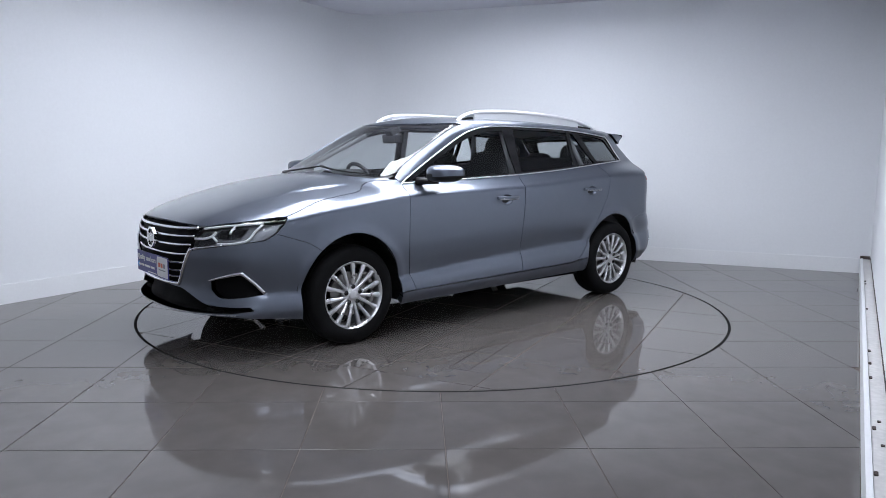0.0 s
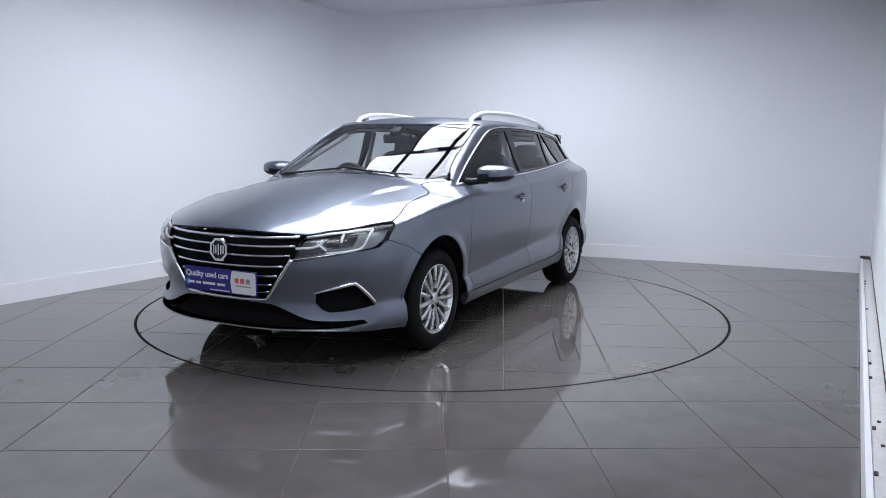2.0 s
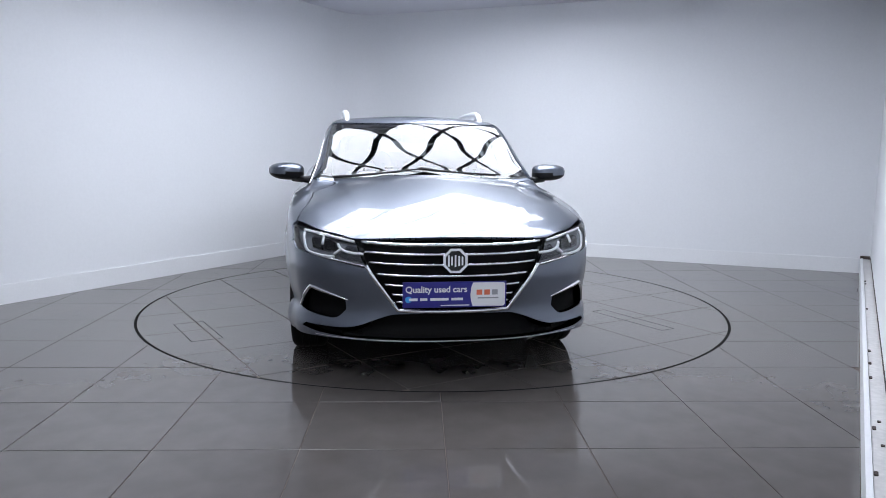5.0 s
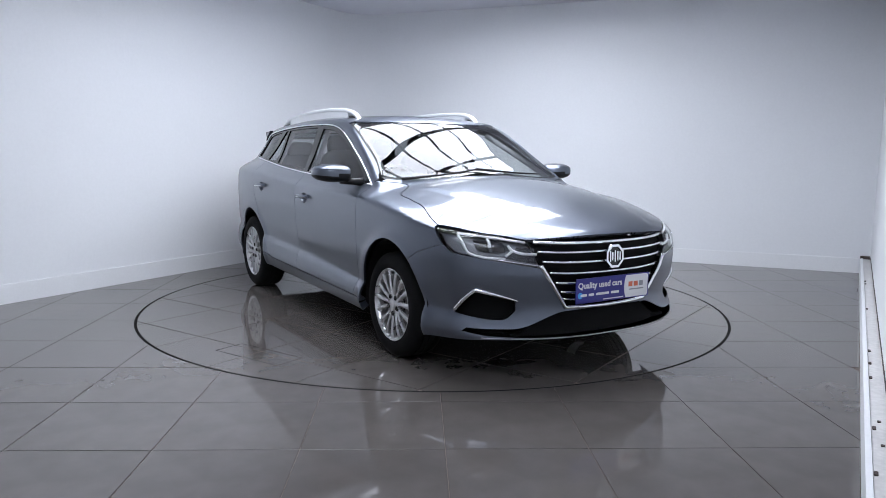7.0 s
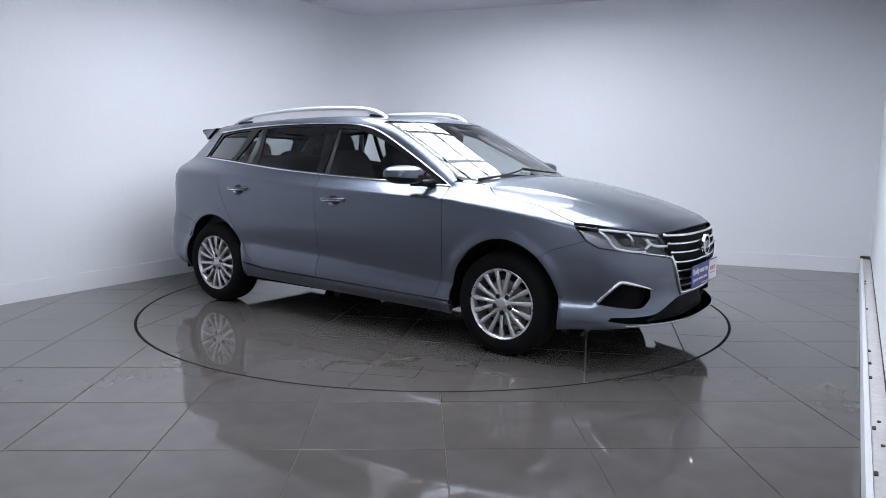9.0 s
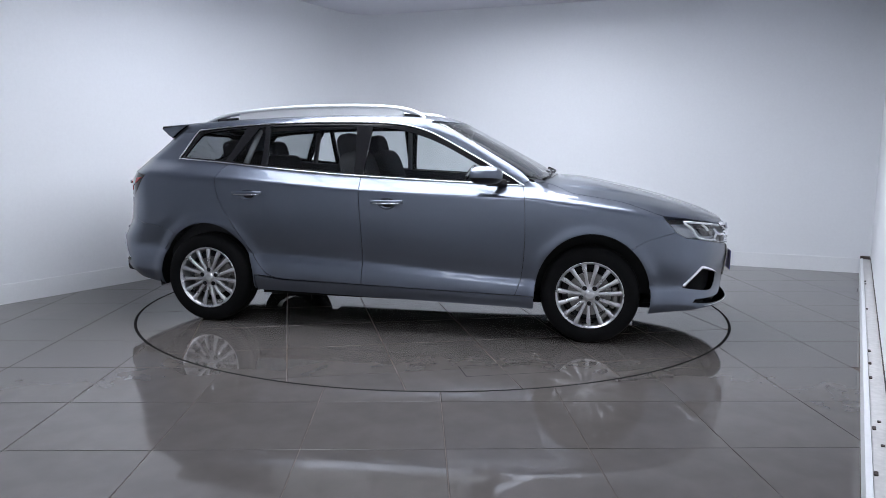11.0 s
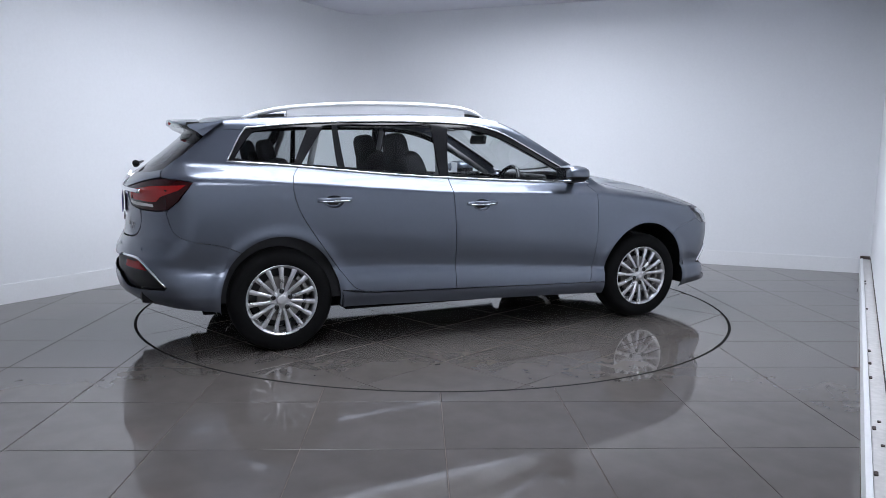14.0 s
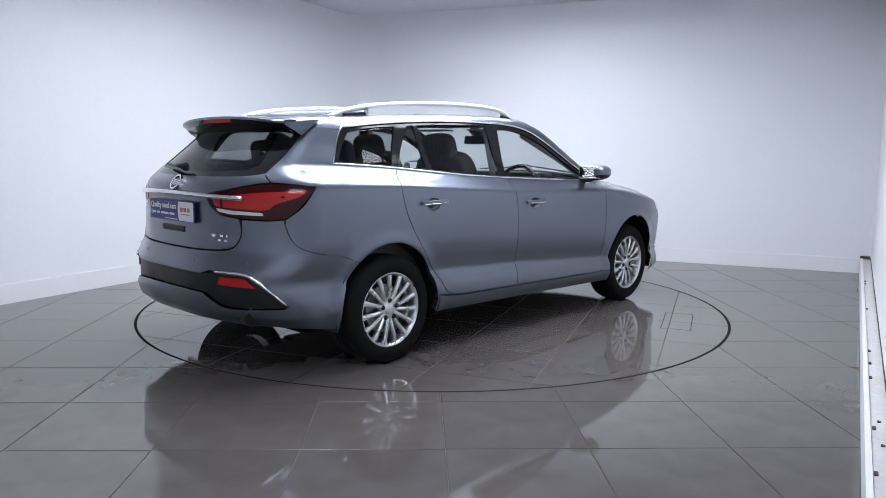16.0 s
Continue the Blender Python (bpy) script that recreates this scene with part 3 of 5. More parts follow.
def slope(p, e=0.002):
    x, y, z = p.T
    g = np.stack([skin(x + e, y, z) - skin(x - e, y, z), skin(x, y + e, z) - skin(x, y - e, z), skin(x, y, z + e) - skin(x, y, z - e)], 1)
    return g / (np.linalg.norm(g, axis=1)[:, None] + 1e-12)


def cast(o, d, length, steps=70):
    """Where rays from outside first meet the skin."""
    o, d = np.asarray(o, float), np.asarray(d, float)
    lo, hi, found = np.zeros(len(o)), np.full(len(o), length), np.zeros(len(o), bool)
    prev = np.zeros(len(o))
    for s in np.linspace(0, length, steps)[1:]:
        q = o + d * s
        hit = (skin(*q.T) < 0) & ~found
        lo[hit], hi[hit] = prev[hit], s
        found |= hit
        prev[:] = s
    for _ in range(22):
        m = (lo + hi) / 2
        q = o + d * m[:, None]
        neg = skin(*q.T) < 0
        hi = np.where(neg & found, m, hi)
        lo = np.where(neg & found, lo, m)
    return o + d * ((lo + hi) / 2)[:, None]


CF, CB = 1.2, -1.2     # axes of the round views of nose and tail


def lift(view, uv):
    uv = np.asarray(uv, float)
    u, v = uv[:, 0], uv[:, 1]
    one, nil = np.ones(len(u)), np.zeros(len(u))
    if view == "side":
        return cast(np.stack([u, 1.15 * one, v], 1), np.stack([nil, -one, nil], 1), 1.2)
    if view == "top":
        return cast(np.stack([u, v, 1.65 * one], 1), np.stack([nil, nil, -one], 1), 1.2)
    c, sg = (CF, 1) if view == "front" else (CB, -1)
    d = np.stack([-sg * np.cos(u), -np.sin(u), nil], 1)
    return cast(np.stack([c * one, nil, v], 1) - d * 1.4, d, 1.4)


def flat(view, p):
    p = np.atleast_2d(np.asarray(p, float))
    if view == "side":
        return p[:, [0, 2]]
    if view == "top":
        return p[:, [0, 1]]
    c, sg = (CF, 1) if view == "front" else (CB, -1)
    return np.stack([np.arctan2(p[:, 1], sg * (p[:, 0] - c)), p[:, 2]], 1)


def side_pts(line):
    return lift("side", line)


def panel(name, view, loops, material, parent, gap=0.003, depth=0.014, sink=0.0, step=0.03, label="", mirror=False, both=False, smooth_normals=True):
    """A panel of the skin inside the outline (view's own plane), with a turned-in edge; sink sets it back."""
    loops = [resample(lp, step * 0.8) for lp in loops]
    loops = [shrink(lp, gap if i == 0 else -gap) for i, lp in enumerate(loops)]
    uv, tris, rims = triangulate(loops, step)
    p = lift(view, uv)
    n = slope(p)
    p = p - n * sink
    a = p[[t[0] for t in tris]]
    fn = np.cross(p[[t[1] for t in tris]] - a, p[[t[2] for t in tris]] - a)
    avg = n[[t[0] for t in tris]]
    tris = [t if s > 0 else t[::-1] for t, s in zip(tris, np.einsum("ij,ij->i", fn, avg))]
    verts, faces, norms = list(p), list(tris), list(n)
    directed = {(t[i], t[(i + 1) % 3]) for t in tris for i in range(3)}
    for rim in rims:
        s = len(verts)
        for i in rim:
            verts += [p[i], p[i] - n[i] * depth]
        k = len(rim)
        for i in range(k):
            j = (i + 1) % k
            q = (s + 2 * i, s + 2 * j, s + 2 * j + 1, s + 2 * i + 1)
            faces.append(q[::-1] if (rim[i], rim[j]) in directed else q)
            e = p[rim[j]] - p[rim[i - 1]]
        for i in range(k):
            e = p[rim[(i + 1) % k]] - p[rim[i - 1]]
            o = np.cross(e, n[rim[i]])
            o = o / (np.linalg.norm(o) + 1e-9)
            if (rim[i], rim[(i + 1) % k]) not in directed:
                o = -o
            norms += [o, o]
    made = []
    for flip in ([False, True] if both else [mirror]):
        vv, ff, nn_ = np.array(verts), faces, np.array(norms)
        if flip:
            vv, nn_ = vv * (1, -1, 1), nn_ * (1, -1, 1)
            ff = [q[::-1] for q in ff]
        made.append(mesh_ob(name, vv, ff, material, parent, True, nn_, label))
    return made if both else made[0]


def strip(name, line, r, material, parent, lift_by=0.004, flat_by=1.0, view="side", both=True, label="", seg=6):
    """A moulding laid along a line of the skin."""
    q = lift(view, line)
    q = q + slope(q) * lift_by
    out = []
    for sg in ((1, -1) if both else (1,)):
        v, f = tube([tuple(w * (1, sg, 1)) for w in q], r, seg, flat_by)
        out.append(mesh_ob(name, v, f if sg > 0 else f, material, parent, True, label=label))
    return out


def arch(cx, cz, rx, rz, a0, a1, n=24):
    return [(cx + rx * math.cos(radians(a0 + (a1 - a0) * i / n)), cz + rz * math.sin(radians(a0 + (a1 - a0) * i / n))) for i in range(n + 1)]


TAIL_EDGE = smooth_line([(-1.722, 1.338), (-1.765, 1.294), (-1.83, 1.235), (-1.89, 1.185), (-1.95, 1.14), (-2.0, 1.098), (-2.012, 1.058)])
car = tagged(new("car"), "grey-blue metallic estate car parked on the turntable", "car")

belt = [(x, float(Z_BELT(x))) for x in np.linspace(0.86, -1.64, 40)]
belt_front = [q for q in belt if q[0] > -0.235] + [(-0.237, float(Z_BELT(-0.237)))]
belt_rear = [(-0.237, float(Z_BELT(-0.237)))] + [q for q in belt if -1.225 < q[0] < -0.237] + [(-1.226, float(Z_BELT(-1.226)))]
belt_quarter = [(-1.226, float(Z_BELT(-1.226)))] + [q for q in belt if q[0] < -1.226]
gap_front = smooth_line([(0.86, 1.007), (0.885, 0.909), (0.892, 0.642), (0.872, 0.42), (0.835, 0.30)])
gap_mid = smooth_line([(-0.237, 1.05), (-0.222, 0.85), (-0.208, 0.66), (-0.206, 0.5), (-0.21, 0.322)])
gap_rear = smooth_line([(-1.226, 1.122), (-1.268, 1.06), (-1.275, 0.98), (-1.227, 0.831), (-1.082, 0.607), (-0.943, 0.416), (-0.88, 0.358), (-0.77, 0.333)])
door_low = [(-0.77, 0.333), (-0.21, 0.322), (0.835, 0.30)]
ARCH_F, ARCH_R = (1.325, 0.315, 0.364, 0.402), (-1.355, 0.315, 0.358, 0.392)

# lamps' and bumpers' corner points in side view
HEAD_TIP, HEAD_LOW = (1.752, 0.826), (1.83, 0.737)
hood_side = smooth_line([(0.90, 1.035), (1.0, 1.022), (1.10, 0.992), (1.19, 0.962), (1.35, 0.938), (1.52, 0.908), (1.752, 0.833)])


HANDLE_F, HANDLE_R = (-0.028, 0.884), (-1.03, 0.922)


def handle_cup(x, z):
    return [(x + 0.058 * math.cos(a), z - 0.010 + 0.036 * math.sin(a)) for a in np.linspace(0, 2 * math.pi, 29)[:-1]]


def build_panels():
    front_door = panel("front_door", "side", [belt_front + gap_mid[1:] + [(0.835, 0.30)] + gap_front[::-1][1:-1], handle_cup(*HANDLE_F)], PAINT, car, both=True, gap=0.0045, step=0.014)
    rear_door = panel("rear_door", "side", [belt_rear + gap_rear[1:] + [(-0.21, 0.322)] + gap_mid[::-1][1:-1], handle_cup(*HANDLE_R)], PAINT, car, both=True, gap=0.0045, step=0.014)
    # fender: from the door gap over the wheel to the lamp
    fen = gap_front[:-1] + [(0.838, 0.302), (0.96, 0.300)] + arch(*ARCH_F, 183, 50) + [(1.64, 0.675), (1.83, 0.737), HEAD_TIP] + hood_side[::-1] + [(0.875, 1.02)]
    panel("front_fender", "side", [fen], PAINT, car, both=True, step=0.015)
    sill = [(-0.975, 0.247), (0.955, 0.212), (0.958, 0.296), (0.835, 0.298), (-0.21, 0.318), (-0.77, 0.328), (-0.9, 0.34), (-0.985, 0.36)]
    panel("sill", "side", [sill], PAINT, car, both=True, depth=0.05)
    roof_line = smooth_line([(-1.80, 1.375), (-1.62, 1.395), (-1.4, 1.411), (-1.0, 1.432), (-0.5, 1.446), (-0.1, 1.446), (0.1, 1.44), (0.26, 1.405), (0.41, 1.34), (0.66, 1.203), (0.82, 1.108), (0.90, 1.045)])
    dlo_top = smooth_line([(0.875, 1.0), (0.80, 1.046), (0.54, 1.188), (0.27, 1.328), (0.1, 1.386), (-0.1, 1.411), (-0.4, 1.416), (-0.7, 1.413), (-1.08, 1.396), (-1.45, 1.362), (-1.53, 1.338), (-1.635, 1.158)])
    panel("roof_side", "side", [roof_line + [(0.875, 1.02)] + dlo_top[:-12] + [(-1.535, 1.345), (-1.78, 1.345)]], PAINT, car, both=True, gap=0.0, step=0.015)
    quarter = belt_quarter + [(-1.632, 1.165), (-1.53, 1.342), (-1.70, 1.347)] + TAIL_EDGE + [(-1.845, 1.036), (-1.92, 0.93), (-1.985, 0.868)]
    quarter += smooth_line([(-1.99, 0.84), (-1.955, 0.74), (-1.86, 0.69), (-1.70, 0.66), (-1.585, 0.615)])
    quarter += arch(*ARCH_R, 130, -6)[1:] + [(-0.985, 0.25), (-0.985, 0.362)] + gap_rear[::-1][2:-1]
    panel("quarter_panel", "side", [quarter], PAINT, car, both=True, step=0.018)
    # black sheet put behind the doors so that their gaps read as shade
    back = [(0.875, 1.0)] + belt[1:31] + [(-1.24, 1.0), (-0.97, 0.30), (0.90, 0.26)]
    panel("gap_backing", "side", [back], BLACK, car, gap=0.0, sink=0.022, depth=0.002, step=0.06, both=True, label="black backing sheet that darkens the door gaps")
    # glass
    fg = smooth_line([(-0.19, 1.385), (-0.02, 1.372), (0.14, 1.335), (0.30, 1.275), (0.52, 1.163), (0.70, 1.068)]) + [(0.775, 1.032), (0.74, 1.026), (-0.225, 1.066), (-0.225, 1.1)]
    rg = smooth_line([(-0.95, 1.383), (-0.7, 1.393), (-0.305, 1.397)]) + [(-0.29, 1.07), (-0.93, 1.115)]
    ql = [(-0.985, 1.383), (-1.035, 1.377), (-1.205, 1.137), (-0.975, 1.117)]
    qg = smooth_line([(-1.135, 1.372), (-1.3, 1.36), (-1.44, 1.34), (-1.495, 1.315), (-1.59, 1.185), (-1.575, 1.165)], 5) + [(-1.26, 1.144), (-1.245, 1.15)]
    dlo = dlo_top + [q for q in belt[::-1]]
    panel("window_surround", "side", [dlo, fg, rg, ql, qg], GLOSS, car, both=True, gap=0.0, sink=0.004, label="black window frames and pillars")
    for i, d in enumerate(front_door):
        panel("window", "side", [fg], GLASS, d, gap=-0.004, sink=0.012, depth=0.004, mirror=i == 1, label="clear front side window")
    for i, d in enumerate(rear_door):
        panel("window", "side", [rg], GLASS, d, gap=-0.004, sink=0.012, depth=0.004, mirror=i == 1, label="clear rear side window")
        panel("quarterlight", "side", [ql], GLASS, d, gap=-0.004, sink=0.012, depth=0.004, mirror=i == 1, label="small fixed pane in the rear door")
    panel("quarter_window", "side", [qg], PRIVACY, car, gap=-0.004, sink=0.012, depth=0.004, both=True, label="darkened rear quarter window")
    strip("belt_moulding", belt, 0.0065, CHROME, car, 0.003, 0.7, label="chrome strip under the windows")
    strip("window_moulding", dlo_top, 0.006, CHROME, car, 0.002, 0.7, label="thin chrome strip over the windows")
    # roof, glass front and rear, bonnet
    rl = side_pts(roof_line)[:, :2]
    roof_edge = [tuple(q) for q in rl]
    split = [q for q in roof_edge if q[0] < 0.225]
    roof = [q for q in split] + [(0.245, 0.585), (0.295, 0.46), (0.335, 0.25), (0.35, 0)]
    roof = roof + [(x, -y) for x, y in roof[::-1][1:]]
    roof += [(-1.79, -0.3), (-1.80, 0.0), (-1.79, 0.3)]
    panel("roof", "top", [roof], PAINT, car, gap=0.001)
    ws = [(0.348, 0.0), (0.333, 0.25), (0.293, 0.46), (0.245, 0.577)] + [(x, y - 0.012) for x, y in roof_edge if 0.27 < x < 0.85] + [(0.89, 0.715), (0.97, 0.60), (1.03, 0.35), (1.05, 0.0)]
    ws = ws + [(x, -y) for x, y in ws[::-1][1:-1]]
    panel("windscreen", "top", [ws], SCREEN, car, gap=0.002, sink=0.004, depth=0.005, label="clear raked windscreen")
    for sgn in (1, -1):
        pil = [(x, y - 0.045) for x, y in roof_edge if 0.17 < x < 0.86] + [(x, y + 0.002) for x, y in roof_edge[::-1] if 0.17 < x < 0.86]
        panel("pillar_trim", "top", [pil], BLACK, car, gap=0.0, sink=0.011, depth=0.004, mirror=sgn < 0)
    band = [(0.34, 0.0), (0.32, 0.3), (0.245, 0.565), (0.26, 0.57), (0.34, 0.3), (0.362, 0.0)]
    band = band + [(x, -y) for x, y in band[::-1][1:-1]]
    panel("screen_band", "top", [band], GLOSS, car, gap=0.0, sink=0.012, depth=0.003, label="black band along the top of the windscreen")
    hs = side_pts([q for q in hood_side if q[0] > 0.93])[:, :2]
    hf = [(1.95, 0.70), (2.06, 0.585), (2.125, 0.50), (2.165, 0.36), (2.185, 0.2), (2.19, 0.0)]
    hood = [(1.06, 0.0), (1.04, 0.35), (0.985, 0.60), (0.935, 0.70)] + [tuple(q) for q in hs] + smooth_line([tuple(hs[-1]), *hf])[1:]
    hood = hood + [(x, -y) for x, y in hood[::-1][1:-1]]
    panel("bonnet", "top", [hood], PAINT, car, step=0.02)
    cowl = [(1.075, 0.0), (1.05, 0.35), (0.995, 0.60), (0.945, 0.70), (0.885, 0.725), (0.955, 0.60), (1.015, 0.35), (1.035, 0.0)]
    cowl = cowl + [(x, -y) for x, y in cowl[::-1][1:-1]]
    panel("cowl", "top", [cowl], BLACK, car, gap=0, sink=0.01, label="black panel under the windscreen")
    return front_door, rear_door, hood, hs
# ---------- car: nose, tail, lamps, wheels, inside ----------
def fy(y, z):
    """Front view of a point of the nose at y, z."""
    x = float(NOSE(z)) - 0.28 * (abs(y) / 0.8) ** 2.6
    return (math.atan2(y, x - CF), z)


def ry(y, z):
    x = float(TAIL(z)) + 0.27 * (abs(y) / 0.8) ** 3.0
    return (math.atan2(y, -(x - CB)), z)


def fs(line):
    return [tuple(q) for q in flat("front", side_pts(line))]


def rs(line):
    return [tuple(q) for q in flat("rear", side_pts(line))]


def both_sides(half):
    """Close an outline by its mirror image; half runs from the middle round to the middle."""
    return half + [(-a, b) for a, b in half[::-1]]


def mirrored(loop):
    return [(-a, b) for a, b in loop[::-1]]


def build_nose(hs):
    head_top = [tuple(q) for q in flat("front", lift("top", [(1.80, 0.81), (1.87, 0.765), (1.95, 0.703), (2.06, 0.588), (2.12, 0.508)]))]
    low = smooth_line([fy(0.455, 0.628), fy(0.56, 0.648), fy(0.66, 0.665), fy(0.74, 0.682)], 4) + fs([(1.895, 0.70), (1.83, 0.737)])
    head = fs([HEAD_TIP]) + [(a, min(b, 0.85)) for a, b in head_top] + [fy(0.50, 0.75)] + low
    low_edge = low[::-1]                     # from the fender to the grille
    gap = fs([(1.559, 0.623), (1.64, 0.675), (1.83, 0.737)])
    arch_low = fs(arch(*ARCH_F, -16, 50, 14))
    half_top = gap + low_edge[1:] + [fy(0.445, 0.635), fy(0.29, 0.402)]
    under = [fy(0.0, 0.246), fy(0.3, 0.246), fy(0.55, 0.248), fy(0.7, 0.246)] + fs([(1.9, 0.235), (1.78, 0.225), (1.685, 0.215)])
    outer = under[1:] + arch_low[:-1] + half_top
    loop = outer + [(-a, b) for a, b in outer[::-1]] + [under[0]]
    intake = smooth_line([fy(0.0, 0.388), fy(0.27, 0.386), fy(0.36, 0.37), fy(0.50, 0.318), fy(0.60, 0.304), fy(0.78, 0.305)], 4) + [fy(0.80, 0.287)] + smooth_line([fy(0.7, 0.27), fy(0.55, 0.262), fy(0.3, 0.257), fy(0.0, 0.256)], 4)
    intake_full = intake + [(-a, b) for a, b in intake[::-1][1:-1]]
    fog = smooth_line([fy(0.56, 0.455), fy(0.66, 0.485), fy(0.735, 0.505)], 4) + smooth_line([fy(0.79, 0.45), fy(0.825, 0.39), fy(0.80, 0.375), fy(0.66, 0.352), fy(0.60, 0.358), fy(0.555, 0.40)], 4)
    bumper = panel("front_bumper", "front", [loop, intake_full, fog, mirrored(fog)], PAINT, car, depth=0.006, step=0.026)
    panel("lower_grille", "front", [intake_full], DEEP, bumper, gap=-0.002, sink=0.07, depth=-0.066, label="black lower intake")
    strip("lip", [fy(y, 0.2515 + 0.012 * abs(y) ** 2.4) for y in np.linspace(-0.72, 0.72, 40)], 0.0022, ALLOY, bumper, -0.001, view="front", both=False, label="thin silver lip")
    for m in (False, True):
        sg = -1 if m else 1
        panel("fog_recess", "front", [fog if not m else mirrored(fog)], DEEP, bumper, gap=-0.002, sink=0.04, depth=-0.036, label="black recess beside the grille")
        line = smooth_line([fy(0.545, 0.452), fy(0.64, 0.482), fy(0.73, 0.507), fy(0.752, 0.497), fy(0.79, 0.445), fy(0.825, 0.387)], 5)
        radii = [0.004 + 0.009 * min(1, i / 8) for i in range(len(line))]
        strip("fog_trim", [(sg * a, b) for a, b in line], radii, CHROME, bumper, 0.003, 0.8, view="front", both=False, label="chrome hook-shaped trim")
    # grille
    g = [fy(0, 0.788), fy(0.3, 0.785), fy(0.505, 0.774), fy(0.445, 0.635), fy(0.285, 0.402), fy(0, 0.398)]
    g_full = g + [(-a, b) for a, b in g[::-1][1:-1]]
    grille = panel("grille", "front", [g_full], DEEP, car, gap=-0.012, sink=0.035, depth=0.002, label="black grille with thin chrome bars")
    for z, w in ((0.752, 0.475), (0.703, 0.465), (0.648, 0.44), (0.588, 0.40), (0.53, 0.36), (0.478, 0.322), (0.438, 0.3)):
        strip("grille_bar", [fy(y, z + 0.012 * (abs(y) / w) ** 3) for y in np.linspace(-w, w, 27)], 0.0075 if z < 0.75 else 0.009, CHROME, grille, -0.012 if z < 0.75 else -0.006, 0.8, view="front", both=False)
    v_line = [fy(0.452, 0.642), fy(0.40, 0.56), fy(0.29, 0.408), fy(0.15, 0.402), fy(0, 0.40)]
    v_line = v_line + [(-a, b) for a, b in v_line[::-1][1:]]
    fine = []
    for a, b in zip(v_line[:-1], v_line[1:]):
        fine += [tuple(np.array(a) + (np.array(b) - np.array(a)) * k / 6) for k in range(6)]
    strip("grille_frame", fine + [v_line[-1]], 0.013, CHROME, grille, 0.0, 0.9, view="front", both=False, label="chrome frame under the grille")
    for sg in (1, -1):
        strip("lamp_trim", [fy(sg * y, 0.638 + 0.16 * (y - 0.45)) for y in np.linspace(0.45, 0.66, 8)], 0.005, CHROME, grille, 0.003, view="front", both=False)
    # badge: an octagon ring with a plain bar shape
    base = lift("front", [fy(0, 0.672)])[0]
    n = slope(base[None])[0]
    rot = Vector(n).to_track_quat("Z", "Y").to_matrix().to_4x4()
    spot = Matrix.Translation(Vector(base) + Vector(n) * 0.006) @ rot
    ring_badge(spot, 0.068, grille)
    number_board(Matrix.Translation((2.258, 0.0, 0.497)) @ pose(0, 0, 0, 90, 0, 90), 0.54, 0.135, grille, 0.006)
    # headlamps
    for m in (False, True):
        hl = mirrored(head) if m else head
        sg = -1 if m else 1
        lamp = panel("headlight", "front", [hl], LAMPGREY, car, gap=0.004, sink=0.034, depth=-0.026, label="clear headlight with dark projector boxes")
        panel("lens", "front", [hl], LENS, lamp, gap=0.003, sink=0.002, depth=0.004, label="clear lens")

        def hp(y, z):
            return fy(sg * y, z)
        dark = [hp(0.605, 0.757), hp(0.68, 0.782), hp(0.735, 0.788), hp(0.748, 0.735), hp(0.715, 0.708), hp(0.65, 0.70), hp(0.60, 0.725)]
        panel("bezel", "front", [dark], LAMPDARK, lamp, gap=0.0, sink=0.026, depth=0.008, label="dark projector surround")
        inner = [hp(0.475, 0.74), hp(0.56, 0.748), hp(0.57, 0.725), hp(0.60, 0.695), hp(0.64, 0.683), hp(0.55, 0.66), hp(0.468, 0.648)]
        panel("bezel", "front", [inner], LAMPDARK, lamp, gap=0.0, sink=0.03, depth=0.004)
        for yc in (0.645, 0.715):
            sq = [hp(yc - 0.026, 0.768), hp(yc + 0.026, 0.778), hp(yc + 0.026, 0.715), hp(yc - 0.026, 0.708)]
            panel("projector", "front", [sq], GLOSS, lamp, gap=0.0, sink=0.018, depth=0.01, label="glossy black projector lens")
        strip("light_guide", [(sg * a, min(b, 0.85) - 0.010) for a, b in head_top[1:]], 0.007, REFLECTOR, lamp, -0.008, view="front", both=False)
        for line in ( [(0.79, 0.80), (0.795, 0.75), (0.775, 0.70), (0.70, 0.68), (0.62, 0.676)],
                     [(0.47, 0.70), (0.54, 0.705), (0.585, 0.722), (0.60, 0.75)], [(0.585, 0.722), (0.62, 0.69)], [(0.675, 0.785), (0.683, 0.74)]):
            strip("light_guide", [hp(*q) for q in smooth_line(line, 4)], 0.0075, REFLECTOR, lamp, -0.014, view="front", both=False)
    return head


